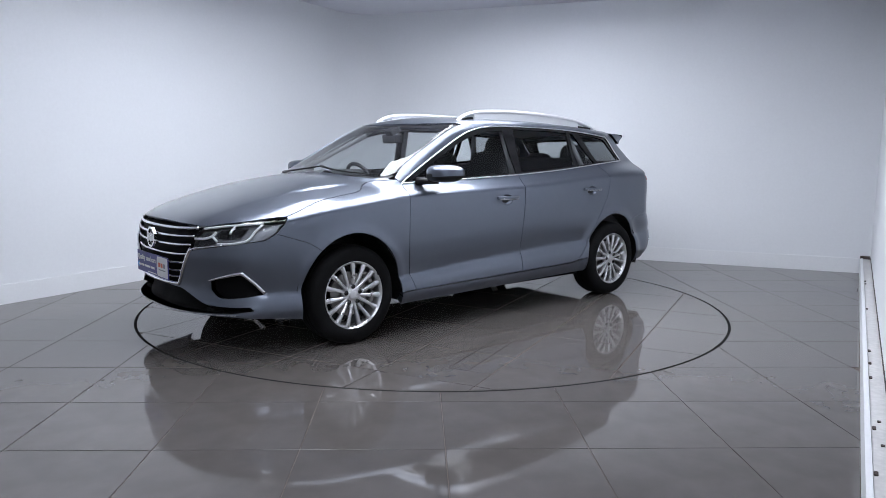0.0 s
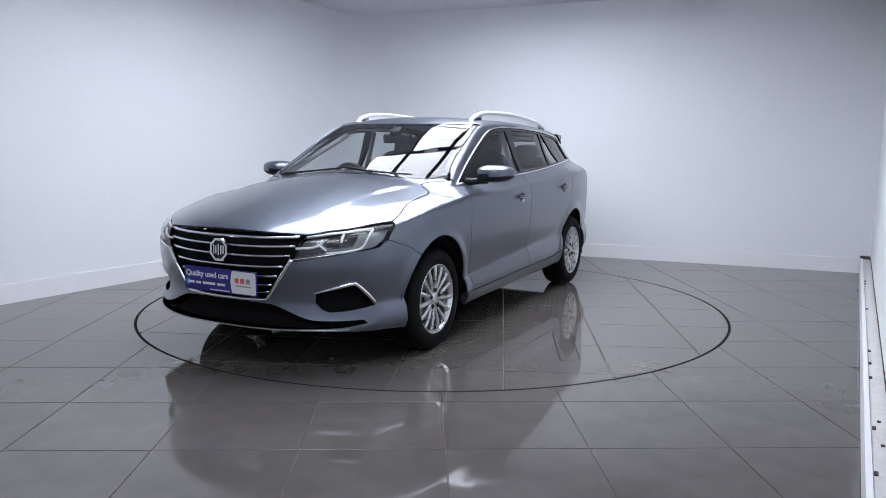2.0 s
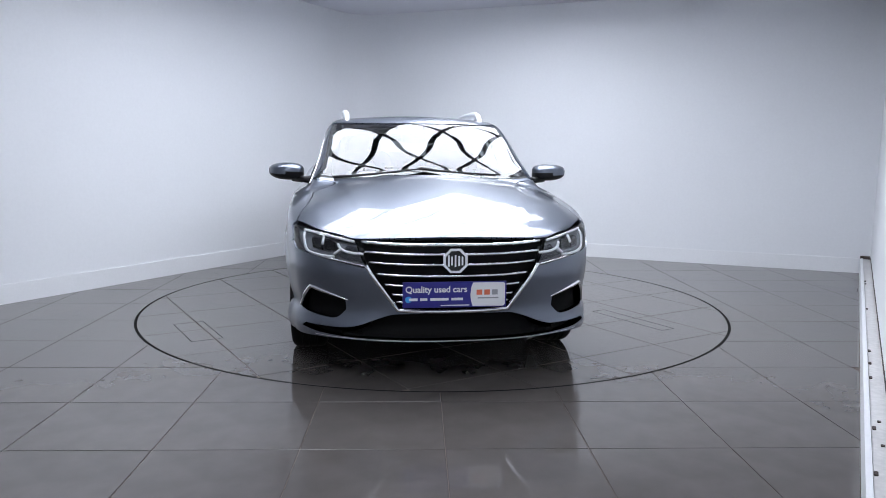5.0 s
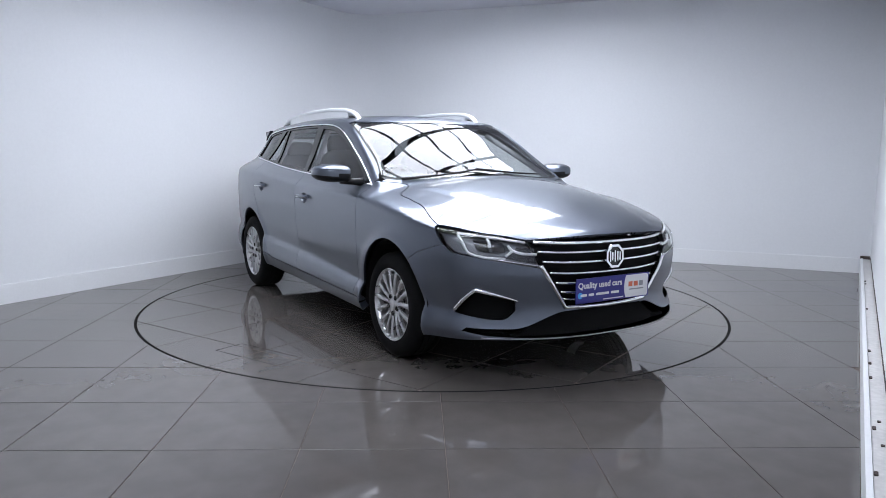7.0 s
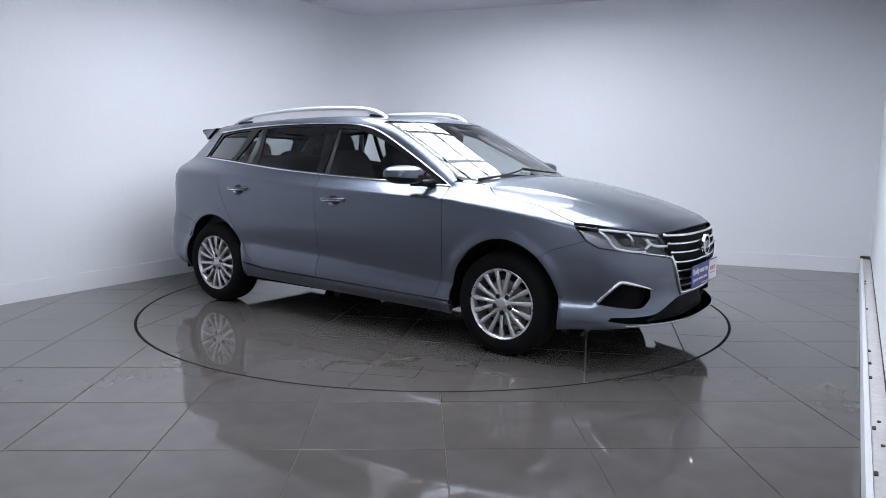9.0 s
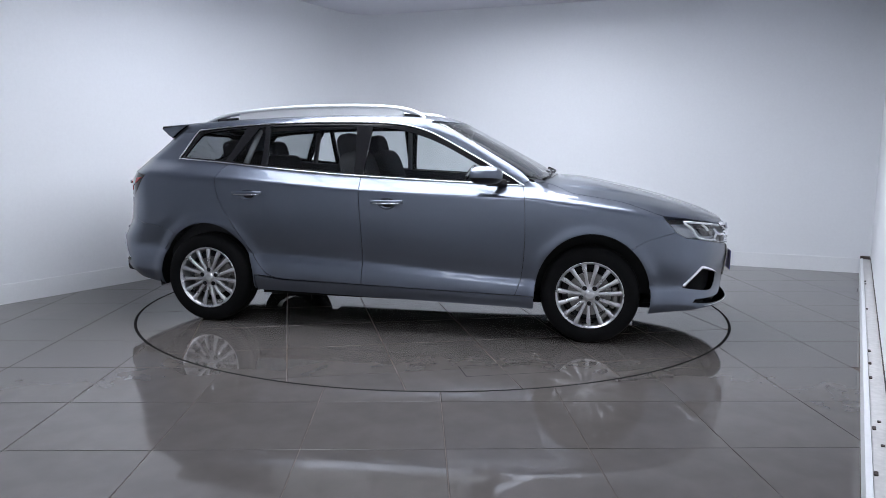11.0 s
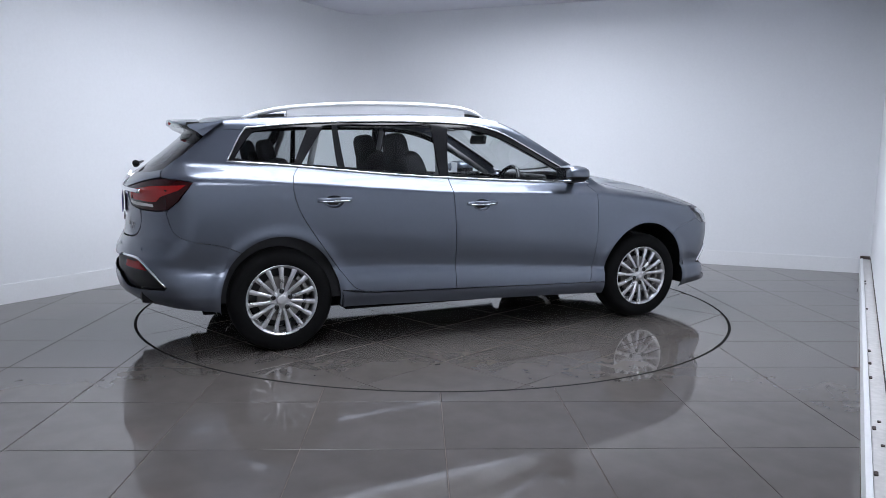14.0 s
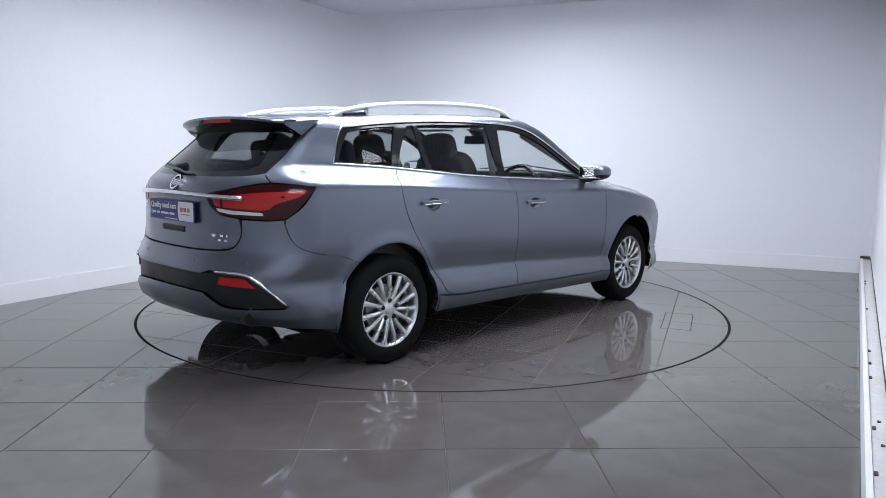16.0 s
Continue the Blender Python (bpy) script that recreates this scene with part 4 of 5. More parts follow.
def ring_badge(m, r, parent):
    bm = bmesh.new()
    outer = [(r * 1.0 * math.cos(radians(22.5 + 45 * k)), r * math.sin(radians(22.5 + 45 * k))) for k in range(8)]
    inner = [(0.8 * a, 0.8 * b) for a, b in outer]
    vo = [bm.verts.new((*q, 0.008)) for q in outer]
    vi = [bm.verts.new((*q, 0.008)) for q in inner]
    wo = [bm.verts.new((*q, -0.006)) for q in outer]
    wi = [bm.verts.new((*q, 0.0)) for q in inner]
    for k in range(8):
        j = (k + 1) % 8
        bm.faces.new((vo[k], vo[j], vi[j], vi[k]))
        bm.faces.new((wo[k], wo[j], vo[j], vo[k]))
        bm.faces.new((vi[k], vi[j], wi[j], wi[k]))
    for x, hgt in ((-0.6, 0.9), (-0.32, 0.7), (0.0, 0.95), (0.33, 0.8), (0.62, 0.7)):
        bmesh.ops.create_cube(bm, size=1, matrix=Matrix.Translation((x * r * 0.85, 0, 0.004)) @ Matrix.Diagonal((0.13 * r, hgt * r * 0.95, 0.008, 1)))
    bm.transform(m)
    badge = part("badge", bm, CHROME, parent, "octagonal chrome badge")
    mesh_ob("badge_field", [tuple(m @ Vector((*q, 0.001))) for q in inner], [tuple(range(8))], GLOSS, badge)


def text_mesh(name, body, size, m, material, parent):
    cu = bpy.data.curves.new(name, "FONT")
    cu.body, cu.size, cu.align_x, cu.align_y, cu.extrude = body, size, "LEFT", "CENTER", 0.0006
    cu.offset = 0.001
    tmp = bpy.data.objects.new(name, cu)
    scene.collection.objects.link(tmp)
    me = bpy.data.meshes.new_from_object(tmp.evaluated_get(bpy.context.evaluated_depsgraph_get()))
    bpy.data.objects.remove(tmp)
    me.transform(m)
    me.materials.clear()
    me.materials.append(material)
    ob = new(name, me)
    ob.parent = parent
    return ob


def number_board(m, w, h, parent, t=0.006):
    """A dealer's blue board with a white end, facing +Z of m, upright along +Y."""
    board = part("dealer_board", box_bm((w, h, t), (0, 0, 0), 0.004, 2), BLUE, parent, "blue and white dealer board")
    board.matrix_local = m
    seg = [(0.172 * w, -h * 0.46), (0.47 * w, -h * 0.46), (0.485 * w, -h * 0.4), (0.485 * w, h * 0.4), (0.47 * w, h * 0.46), (0.172 * w, h * 0.46), (0.155 * w, h * 0.25), (0.148 * w, 0), (0.155 * w, -h * 0.25)]
    z = t / 2 + 0.0008
    mesh_ob("white_field", [(*q, z) for q in seg] + [(*q, z - 0.002) for q in seg], [tuple(range(9))] + [(k, k + 9, (k + 1) % 9 + 9, (k + 1) % 9) for k in range(9)], WHITE, board)
    text_mesh("lettering", "Quality used cars", 0.0455 * w / 0.54, Matrix.Translation((-0.475 * w, 0.2 * h, z)), WHITE, board)
    bars = ((-0.40, -0.17, 0.09, 0.10, WHITE), (-0.30, -0.17, 0.075, 0.10, WHITE), (-0.15, -0.17, 0.19, 0.10, WHITE), (0.02, -0.17, 0.12, 0.10, WHITE),
            (0.0, -0.41, 0.3, 0.04, WHITE), (0.235, 0.08, 0.06, 0.2, REDINK), (0.31, 0.08, 0.06, 0.2, REDINK), (0.385, 0.08, 0.06, 0.2, GREYINK), (0.32, -0.14, 0.22, 0.05, GREYINK))
    for x, y, sx, sy, mat in bars:
        part("print_bar", box_bm((sx * w * 0.92, sy * h, 0.001), (x * w, y * h, z + 0.0006)), mat, board)
    v, f = lathe([(0.0, 0.0), (0.017, 0.0), (0.017, -0.001)], 20, "z")
    mesh_ob("print_dot", [(a - 0.445 * w, b - 0.17 * h, c + z + 0.001) for a, b, c in v], f, CYAN, board)
    return board


def build_tail():
    lamp = smooth_line([ry(0.325, 0.985), ry(0.46, 1.012), ry(0.60, 1.042), ry(0.68, 1.052)], 4) + rs([(-2.0, 1.053), (-1.92, 1.048), (-1.845, 1.034), (-1.885, 0.985), (-1.94, 0.915), (-1.985, 0.872), (-2.03, 0.862)]) + smooth_line([ry(0.68, 0.862), ry(0.56, 0.868), ry(0.43, 0.885), ry(0.37, 0.925)], 4)
    gate_half = [ry(0, 1.078), ry(0.3, 1.08), ry(0.5, 1.086), ry(0.58, 1.099), ry(0.61, 1.107)] + rs([(-2.008, 1.09), (-2.014, 1.060)])
    lamp_in = smooth_line([ry(0.66, 1.056), ry(0.60, 1.046), ry(0.46, 1.016), ry(0.322, 0.989)], 4) + [ry(0.365, 0.925), ry(0.43, 0.881), ry(0.545, 0.865)]
    gate_half += lamp_in + smooth_line([ry(0.56, 0.80), ry(0.545, 0.75), ry(0.49, 0.706), ry(0.3, 0.693), ry(0, 0.69)], 4)
    gate = panel("tailgate", "rear", [gate_half + [(-a, b) for a, b in gate_half[::-1][1:-1]]], PAINT, car, step=0.026)
    # bumper
    gap_s = rs(smooth_line([(-1.585, 0.615), (-1.70, 0.66), (-1.86, 0.69), (-1.955, 0.74), (-1.99, 0.84), (-1.985, 0.866)]))
    top_edge = gap_s + [ry(0.68, 0.858), ry(0.56, 0.862)] + smooth_line([ry(0.562, 0.80), ry(0.547, 0.745), ry(0.49, 0.70), ry(0.3, 0.687), ry(0, 0.684)], 4)
    arch_low = rs(arch(*ARCH_R, 192, 130, 14))
    under = [ry(0.0, 0.315), ry(0.3, 0.312), ry(0.55, 0.30)] + rs([(-2.02, 0.295), (-1.88, 0.28), (-1.72, 0.262)])
    outer = under[1:] + arch_low[:-1] + top_edge
    loop = outer + [(-a, b) for a, b in outer[::-1][1:]] + [under[0]]
    ins = [ry(0, 0.575), ry(0.36, 0.572)] + smooth_line([ry(0.42, 0.592), ry(0.56, 0.592), ry(0.66, 0.57), ry(0.74, 0.505), ry(0.805, 0.42)], 4) + smooth_line([ry(0.79, 0.405), ry(0.66, 0.398), ry(0.52, 0.40), ry(0.44, 0.435), ry(0.38, 0.47)], 4) + [ry(0.2, 0.478), ry(0, 0.478)]
    ins_full = ins + [(-a, b) for a, b in ins[::-1][1:-1]]
    bumper = panel("rear_bumper", "rear", [loop, ins_full], PAINT, car, depth=0.006, step=0.026)
    panel("lower_insert", "rear", [ins_full], BLACK, bumper, gap=-0.002, sink=0.022, depth=-0.018, label="black plastic insert in the bumper")
    for sg in (1, -1):
        line = smooth_line([ry(sg * 0.46, 0.588), ry(sg * 0.60, 0.583), ry(sg * 0.66, 0.566), ry(sg * 0.735, 0.50), ry(sg * 0.80, 0.425)], 5)
        strip("exhaust_trim", line, [0.006 + 0.006 * math.sin(math.pi * min(1, i / (len(line) - 1) * 0.9 + 0.1)) for i in range(len(line))], CHROME, bumper, 0.003, 0.8, view="rear", both=False, label="chrome hook-shaped trim")
        refl = [ry(sg * 0.48, 0.562), ry(sg * 0.62, 0.558), ry(sg * 0.675, 0.51), ry(sg * 0.47, 0.52)]
        panel("reflector", "rear", [refl if sg > 0 else refl[::-1]], FOGRED, bumper, gap=0.0, sink=0.012, depth=0.008, label="red reflector")
        for y in (0.28, 0.62):
            q = lift("rear", [ry(sg * y, 0.635)])[0]
            v, f = lathe([(0.0, 0.0), (0.010, 0.0), (0.012, -0.004)], 16)
            mesh_ob("parking_sensor", [(q[0] - b - 0.002, q[1] + a, q[2] + c) for a, b, c in v], f, PAINT, bumper)
        # lamps
        lp = lamp if sg > 0 else mirrored(lamp)
        tl = panel("tail_light", "rear", [lp], DEEPRED, car, gap=0.003, sink=0.004, depth=0.02, label="red wraparound tail light")

        def lq(y, z):
            return ry(sg * y, z)
        side_tip = flat("rear", side_pts([(-1.885, 1.018), (-1.93, 0.985), (-1.97, 0.945)]))
        tip = [(sg * a, b) for a, b in side_tip]
        upper = [lq(0.44, 0.982), lq(0.52, 0.99), lq(0.62, 1.004), lq(0.70, 1.01), tip[0], tip[1], lq(0.715, 0.945), lq(0.69, 0.918), lq(0.655, 0.913), lq(0.45, 0.922)]
        panel("red_band", "rear", [upper if sg > 0 else upper[::-1]], REDLENS, tl, gap=0.0, sink=0.0015, depth=0.004, label="bright red lens band")
        inner = [lq(0.375, 0.966), lq(0.43, 0.978), lq(0.43, 0.924), lq(0.395, 0.932)]
        panel("red_band", "rear", [inner if sg > 0 else inner[::-1]], REDLENS, tl, gap=0.0, sink=0.0015, depth=0.004, label="bright red lens band")
        pale = [lq(0.40, 0.917), lq(0.50, 0.908), lq(0.66, 0.90), lq(0.665, 0.885), lq(0.50, 0.888), lq(0.42, 0.899)]
        panel("pale_band", "rear", [pale if sg > 0 else pale[::-1]], WHITELENS, tl, gap=0.0, sink=0.0015, depth=0.004, label="pale reversing lens")
    strip("chrome_bar", [ry(y, 0.972 + 0.01 * (1 - (y / 0.57) ** 2)) for y in np.linspace(-0.57, 0.57, 40)], 0.013, CHROME, gate, 0.012, 0.7, view="rear", both=False, label="chrome bar across the tailgate", seg=8)
    # rear window
    glass = [ry(0, 1.33), ry(0.36, 1.326), ry(0.44, 1.312), ry(0.49, 1.22), ry(0.52, 1.145), ry(0.47, 1.12), ry(0.3, 1.11), ry(0, 1.107)]
    edge = [ry(0, 1.40), ry(0.35, 1.395), ry(0.60, 1.372)] + rs(TAIL_EDGE[:-6]) + [ry(0.61, 1.104), ry(0.58, 1.096), ry(0.5, 1.083), ry(0.3, 1.078), ry(0, 1.076)]
    g_full, e_full = glass + [(-a, b) for a, b in glass[::-1][1:-1]], edge + [(-a, b) for a, b in edge[::-1][1:-1]]
    panel("window_border", "rear", [e_full, g_full], GLOSS, gate, gap=0.001, sink=0.003, depth=0.006, label="glossy black edge of the rear window")
    panel("rear_window", "rear", [g_full], PRIVACY, gate, gap=-0.003, sink=0.006, depth=0.004, label="sloping dark rear window")
    # wiper
    v, f = tube([(-2.135, 0.0, 1.115), (-2.14, -0.01, 1.128), (-2.125, 0.12, 1.128), (-2.09, 0.3, 1.135)], [0.022, 0.022, 0.011, 0.006], 8)
    mesh_ob("rear_wiper", v, f, BLACK, gate, True, label="black rear wiper arm")
    # spoiler
    ys = np.linspace(-0.565, 0.565, 31)
    v, f = [], []
    for y in ys:
        k = (abs(y) / 0.565) ** 4
        zc = -0.10 * y * y
        back = -1.935 + 0.08 * k
        v += [(-1.775, y, 1.421 + zc), (-1.85, y, 1.417 + zc), (back, y, 1.412 + zc - 0.008 * k), (back - 0.002, y, 1.398 + zc), (back + 0.03, y, 1.372 + zc), (-1.80, y, 1.345 + zc)]
    low = []
    for i in range(len(ys) - 1):
        for k in range(6):
            (low if k in (3, 4) else f).append((6 * i + k, 6 * i + (k + 1) % 6, 6 * i + 6 + (k + 1) % 6, 6 * i + 6 + k)[::-1])
    low += [tuple(range(6)), tuple(6 * (len(ys) - 1) + k for k in range(6))[::-1]]
    spoiler = mesh_ob("roof_spoiler", v, f, PAINT, car, True, label="body-coloured spoiler over the rear window")
    spoiler.data.set_sharp_from_angle(angle=radians(35))
    mesh_ob("spoiler_underside", v, low, GLOSS, spoiler, label="glossy black underside")
    for sg in (1, -1):
        outer = [(-1.64, 0.588, 1.394), (-1.78, 0.572, 1.381), (-1.855, 0.555, 1.371), (-1.838, 0.56, 1.352), (-1.80, 0.57, 1.332), (-1.762, 0.588, 1.302), (-1.715, 0.59, 1.342)]
        v = [(x, sg * (y + 0.006), z) for x, y, z in outer] + [(x, sg * (y - 0.05), z) for x, y, z in outer]
        k = len(outer)
        inner = [tuple(range(k, 2 * k))[::-1]] + [(i, i + k, (i + 1) % k + k, (i + 1) % k) for i in range(k)]
        face = [tuple(range(k))]
        if sg < 0:
            inner, face = [q[::-1] for q in inner], [q[::-1] for q in face]
        cheek = mesh_ob("spoiler_cheek", v, inner, GLOSS, spoiler, label="glossy black end of the spoiler")
        mesh_ob("cheek_cover", [(a, b + sg * 0.002, c) for a, b, c in v[:k]], face, PAINT, cheek, label="body-coloured cover")
    part("brake_light", box_bm((0.012, 0.30, 0.024), (-1.928, 0, 1.388), 0.004, 2), FOGRED, spoiler, "slim high brake light")
    # badge, board, lettering bars
    base = lift("rear", [ry(0, 1.035)])[0]
    n = slope(base[None])[0]
    ring_badge(Matrix.Translation(Vector(base) + Vector(n) * 0.006) @ Vector(n).to_track_quat("Z", "Y").to_matrix().to_4x4(), 0.05, gate)
    plate_x = float(TAIL(0.88)) - 0.012
    number_board(Matrix.Translation((plate_x, 0.0, 0.884)) @ pose(0, 0, 0, 90, 0, -90), 0.52, 0.115, gate, 0.006)
    part("handle_recess", box_bm((0.02, 0.26, 0.035), (float(TAIL(0.79)) + 0.004, 0.0, 0.785), 0.008, 2), BLACK, gate, "dark handle recess")
    for y, wd, dz, hh in ((-0.385, 0.05, 0.772, 0.016), (-0.44, 0.04, 0.772, 0.016), (-0.475, 0.018, 0.772, 0.016), (-0.43, 0.03, 0.748, 0.012), (-0.468, 0.03, 0.748, 0.012)):
        q = lift("rear", [ry(y, dz)])[0]
        part("badge_bar", box_bm((0.004, wd * 0.85, hh), (q[0] - 0.001, q[1], q[2]), 0.001, 1), CHROME, gate)


def build_wheels():
    tyre_p = [(0.205, -0.02), (0.212, 0.0), (0.222, 0.006), (0.25, 0.012), (0.285, 0.008), (0.302, -0.004), (0.312, -0.02), (0.316, -0.04)]
    for g in (-0.06, -0.10, -0.14):
        tyre_p += [(0.317, g + 0.006), (0.310, g + 0.004), (0.310, g - 0.004), (0.317, g - 0.006)]
    tyre_p += [(0.316, -0.165), (0.308, -0.19), (0.285, -0.205), (0.23, -0.205), (0.20, -0.19)]
    rim_p = [(0.2195, -0.012), (0.2195, 0.002), (0.214, 0.005), (0.207, -0.001), (0.200, -0.010), (0.196, -0.035), (0.19, -0.12), (0.20, -0.19)]
    disc_p = [(0.06, -0.06), (0.14, -0.06), (0.14, -0.085), (0.06, -0.085)]

    def spoke_bm():
        bm = bmesh.new()
        for k in range(15):
            a = 2 * math.pi * (k + 0.0) / 15 + math.pi / 2 - 0.0
            group = round((k % 3) - 1)
            sec = []
            for r, w, yo, th_ in ((0.052, 0.0105, -0.012, 0.02), (0.11, 0.010, -0.004, 0.022), (0.16, 0.013, -0.001, 0.02), (0.206, 0.0165, -0.004, 0.02)):
                aa = a - group * 0.10 * max(0, (0.16 - r) / 0.16)
                c, s = math.cos(aa), math.sin(aa)
                sec.append([bm.verts.new((r * c - q * s, yo + dy, r * s + q * c)) for q, dy in ((-w, -0.006), (-w * 0.45, 0), (w * 0.45, 0), (w, -0.006), (w, -th_), (-w, -th_))])
            for u, v_ in zip(sec[:-1], sec[1:]):
                for i in range(6):
                    bm.faces.new((u[i], v_[i], v_[(i + 1) % 6], u[(i + 1) % 6]))
        bmesh.ops.recalc_face_normals(bm, faces=bm.faces)
        return bm

    def turned(name, prof, mat, par, seg=56, label=""):
        v, f = lathe(prof, seg)
        ob = mesh_ob(name, v, f, mat, par, True, label=label)
        ob.data.set_sharp_from_angle(angle=radians(50))
        return ob
    wheel = new("wheel")
    wheel["label"] = "silver multi-spoke alloy wheel with black tyre"
    wheel.parent = car
    turned("tyre", tyre_p, RUBBER, wheel, label="black rubber tyre")
    turned("rim", rim_p, ALLOY, wheel, label="silver alloy rim")
    turned("barrel", [(0.18, -0.12), (0.05, -0.13)], BLACK, wheel)
    turned("brake_disc", disc_p, DISC, wheel, 40, "worn steel brake disc")
    part("spokes", spoke_bm(), ALLOY, wheel, "fifteen slim silver spokes", True)
    turned("hub", [(0.0, -0.004), (0.018, -0.004), (0.030, -0.006), (0.034, -0.012), (0.058, -0.014), (0.066, -0.02), (0.066, -0.05)], ALLOY, wheel, 40)
    for k in range(5):
        a = 2 * math.pi * k / 5 + math.pi / 2
        v, f = lathe([(0.0, -0.010), (0.009, -0.010), (0.011, -0.0125), (0.0125, -0.016)], 14)
        mesh_ob("wheel_bolt", [(p[0] * 1.25 + 0.054 * math.cos(a), p[1] + 0.006, p[2] * 1.25 + 0.054 * math.sin(a)) for p in v], f, GLOSS, wheel)
    v, f = tube([(0.165 * math.cos(t), -0.05, 0.165 * math.sin(t)) for t in np.linspace(2.2, 3.7, 12)], 0.022, 6)
    mesh_ob("caliper", v, f, DISC, wheel)
    spots = [(1.312, 1, 0.0), (1.312, -1, 36.0), (-1.355, 1, 15.0), (-1.355, -1, 0.0)]
    for i, (x, sg, roll) in enumerate(spots):
        m = pose(x, sg * 0.868, 0.3165, 0, roll if sg > 0 else -roll, 0 if sg > 0 else 180)
        if i == 0:
            wheel.matrix_basis = m
        else:
            copy_thing(wheel, m)
    # dark liners
    for x, rr in ((1.325, 0.392), (-1.355, 0.385)):
        for sg in (1, -1):
            v, f = [], []
            for k in range(25):
                a = math.pi * (k / 24 * 1.12 - 0.06)
                for y in (0.855, 0.5):
                    v.append((x + rr * math.cos(a), sg * y, 0.315 + rr * 1.03 * math.sin(a)))
            for k in range(24):
                f.append((2 * k, 2 * k + 1, 2 * k + 3, 2 * k + 2))
            s = len(v)
            v.append((x, sg * 0.5, 0.315))
            f += [(s, 2 * k + 1, 2 * k + 3) for k in range(24)]
            mesh_ob("wheel_liner", v, f, BLACK, car, label="black wheel arch liner")


def build_fittings(front_door, rear_door):
    # mirrors
    for i, sg in enumerate((1, -1)):
        d = front_door[i]
        bm = bmesh.new()
        bmesh.ops.create_uvsphere(bm, u_segments=28, v_segments=18, radius=1)
        for v in bm.verts:
            x, y, z = v.co
            sx = math.copysign(abs(x) ** (0.8 if x > 0 else 0.5), x)
            px = 0.62 + (0.125 * sx if x > 0 else 0.055 * sx) - 0.03 * (y > 0) * y
            pz = 1.076 + (0.060 * math.copysign(abs(z) ** 0.62, z)) * (1 - 0.25 * max(0, y)) + 0.004 * y
            v.co = (px, sg * (0.950 + 0.122 * math.copysign(abs(y) ** 0.65, y)), pz)
        if sg < 0:
            bmesh.ops.reverse_faces(bm, faces=bm.faces)
        low = [f for f in bm.faces if f.calc_center_median().z < 1.066]
        bm2 = bm.copy()
        bmesh.ops.delete(bm, geom=low, context="FACES")
        bm2.faces.ensure_lookup_table()
        bmesh.ops.delete(bm2, geom=[f for f in bm2.faces if f.calc_center_median().z >= 1.066], context="FACES")
        cap = part("mirror_cap", bm, PAINT, d, "body-coloured door mirror cap", True)
        part("mirror_base", bm2, BLACK, cap, "black underside of the mirror", True)
        part("mirror_glass", box_bm((0.006, 0.18, 0.088), (0.564, sg * 0.945, 1.076), 0.002, 2), MIRROR, cap, "mirror glass")
        v, f = tube([(0.735, sg * 0.775, 1.02), (0.70, sg * 0.83, 1.022), (0.65, sg * 0.90, 1.03)], [0.03, 0.022, 0.026], 10)
        mesh_ob("mirror_arm", v, f, BLACK, cap, True)
    # handles
    for doors, (x, z) in ((front_door, HANDLE_F), (rear_door, HANDLE_R)):
        for i, sg in enumerate((1, -1)):
            y = float(side_pts([(x, z)])[0][1])
            loop = handle_cup(x, z)
            v, f, k = [], [], len(loop)
            for size, deep in ((1.04, 0.002), (0.98, 0.010), (0.86, 0.018), (0.62, 0.024), (0.3, 0.027)):
                q = side_pts([(x + (a - x) * size, z - 0.010 + (b - z + 0.010) * size) for a, b in loop])
                v += [(a, sg * (b - deep), c) for a, b, c in q]
            for r in range(4):
                f += [(r * k + i_, r * k + (i_ + 1) % k, r * k + k + (i_ + 1) % k, r * k + k + i_) for i_ in range(k)]
            f.append(tuple(range(4 * k, 5 * k)))
            mesh_ob("handle_cup", v, f, PAINT, doors[i], True, label="hollow behind the door handle")
            bm = bmesh.new()
            n = 14
            rings = []
            for k in range(n + 1):
                t = k / n
                px = x - 0.108 + 0.216 * t
                out = y + 0.010 + 0.024 * math.sin(math.pi * min(1, max(0, t))) ** 0.5
                hh = 0.0125 + 0.003 * math.sin(math.pi * t)
                rings.append([bm.verts.new((px, sg * (out + 0.010 * math.cos(a)), z + 0.004 * t + hh * math.sin(a))) for a in np.linspace(0, 2 * math.pi, 10, endpoint=False)])
            for u, w in zip(rings[:-1], rings[1:]):
                for k in range(10):
                    bm.faces.new((u[k], u[(k + 1) % 10], w[(k + 1) % 10], w[k]))
            bm.faces.new(rings[0]), bm.faces.new(rings[-1])
            bmesh.ops.recalc_face_normals(bm, faces=bm.faces)
            handle = part("door_handle", bm, PAINT, doors[i], "body-coloured handle with chrome line", True)
            v, f = tube([(x - 0.10 + 0.2 * t, sg * (y + 0.021 + 0.024 * math.sin(math.pi * t) ** 0.5), z - 0.006 + 0.004 * t) for t in np.linspace(0, 1, 12)], 0.0035, 6)
            mesh_ob("chrome_line", v, f, CHROME, handle, True)
    # roof rails
    line = smooth_line([(0.155, 1.437), (0.13, 1.468), (0.07, 1.502), (-0.03, 1.526), (-0.2, 1.539), (-0.5, 1.543), (-0.85, 1.532), (-1.2, 1.503), (-1.4, 1.466), (-1.52, 1.424)], 6)
    for sg in (1, -1):
        rail_y = [0.535 - 0.02 * ((x + 0.6) / 0.8) ** 2 for x, _ in line]
        v, f = tube([(x, sg * y, z - 0.012) for (x, z), y in zip(line, rail_y)], [0.014 + 0.005 * math.sin(math.pi * k / (len(line) - 1)) for k in range(len(line))], 10, 1.25)
        rail = mesh_ob("roof_rail", v, f, SILVER, car, True, label="satin silver roof rail")
        web = [(x, z) for x, z in line if -1.26 < x < 0.0]
        v, f = [], []
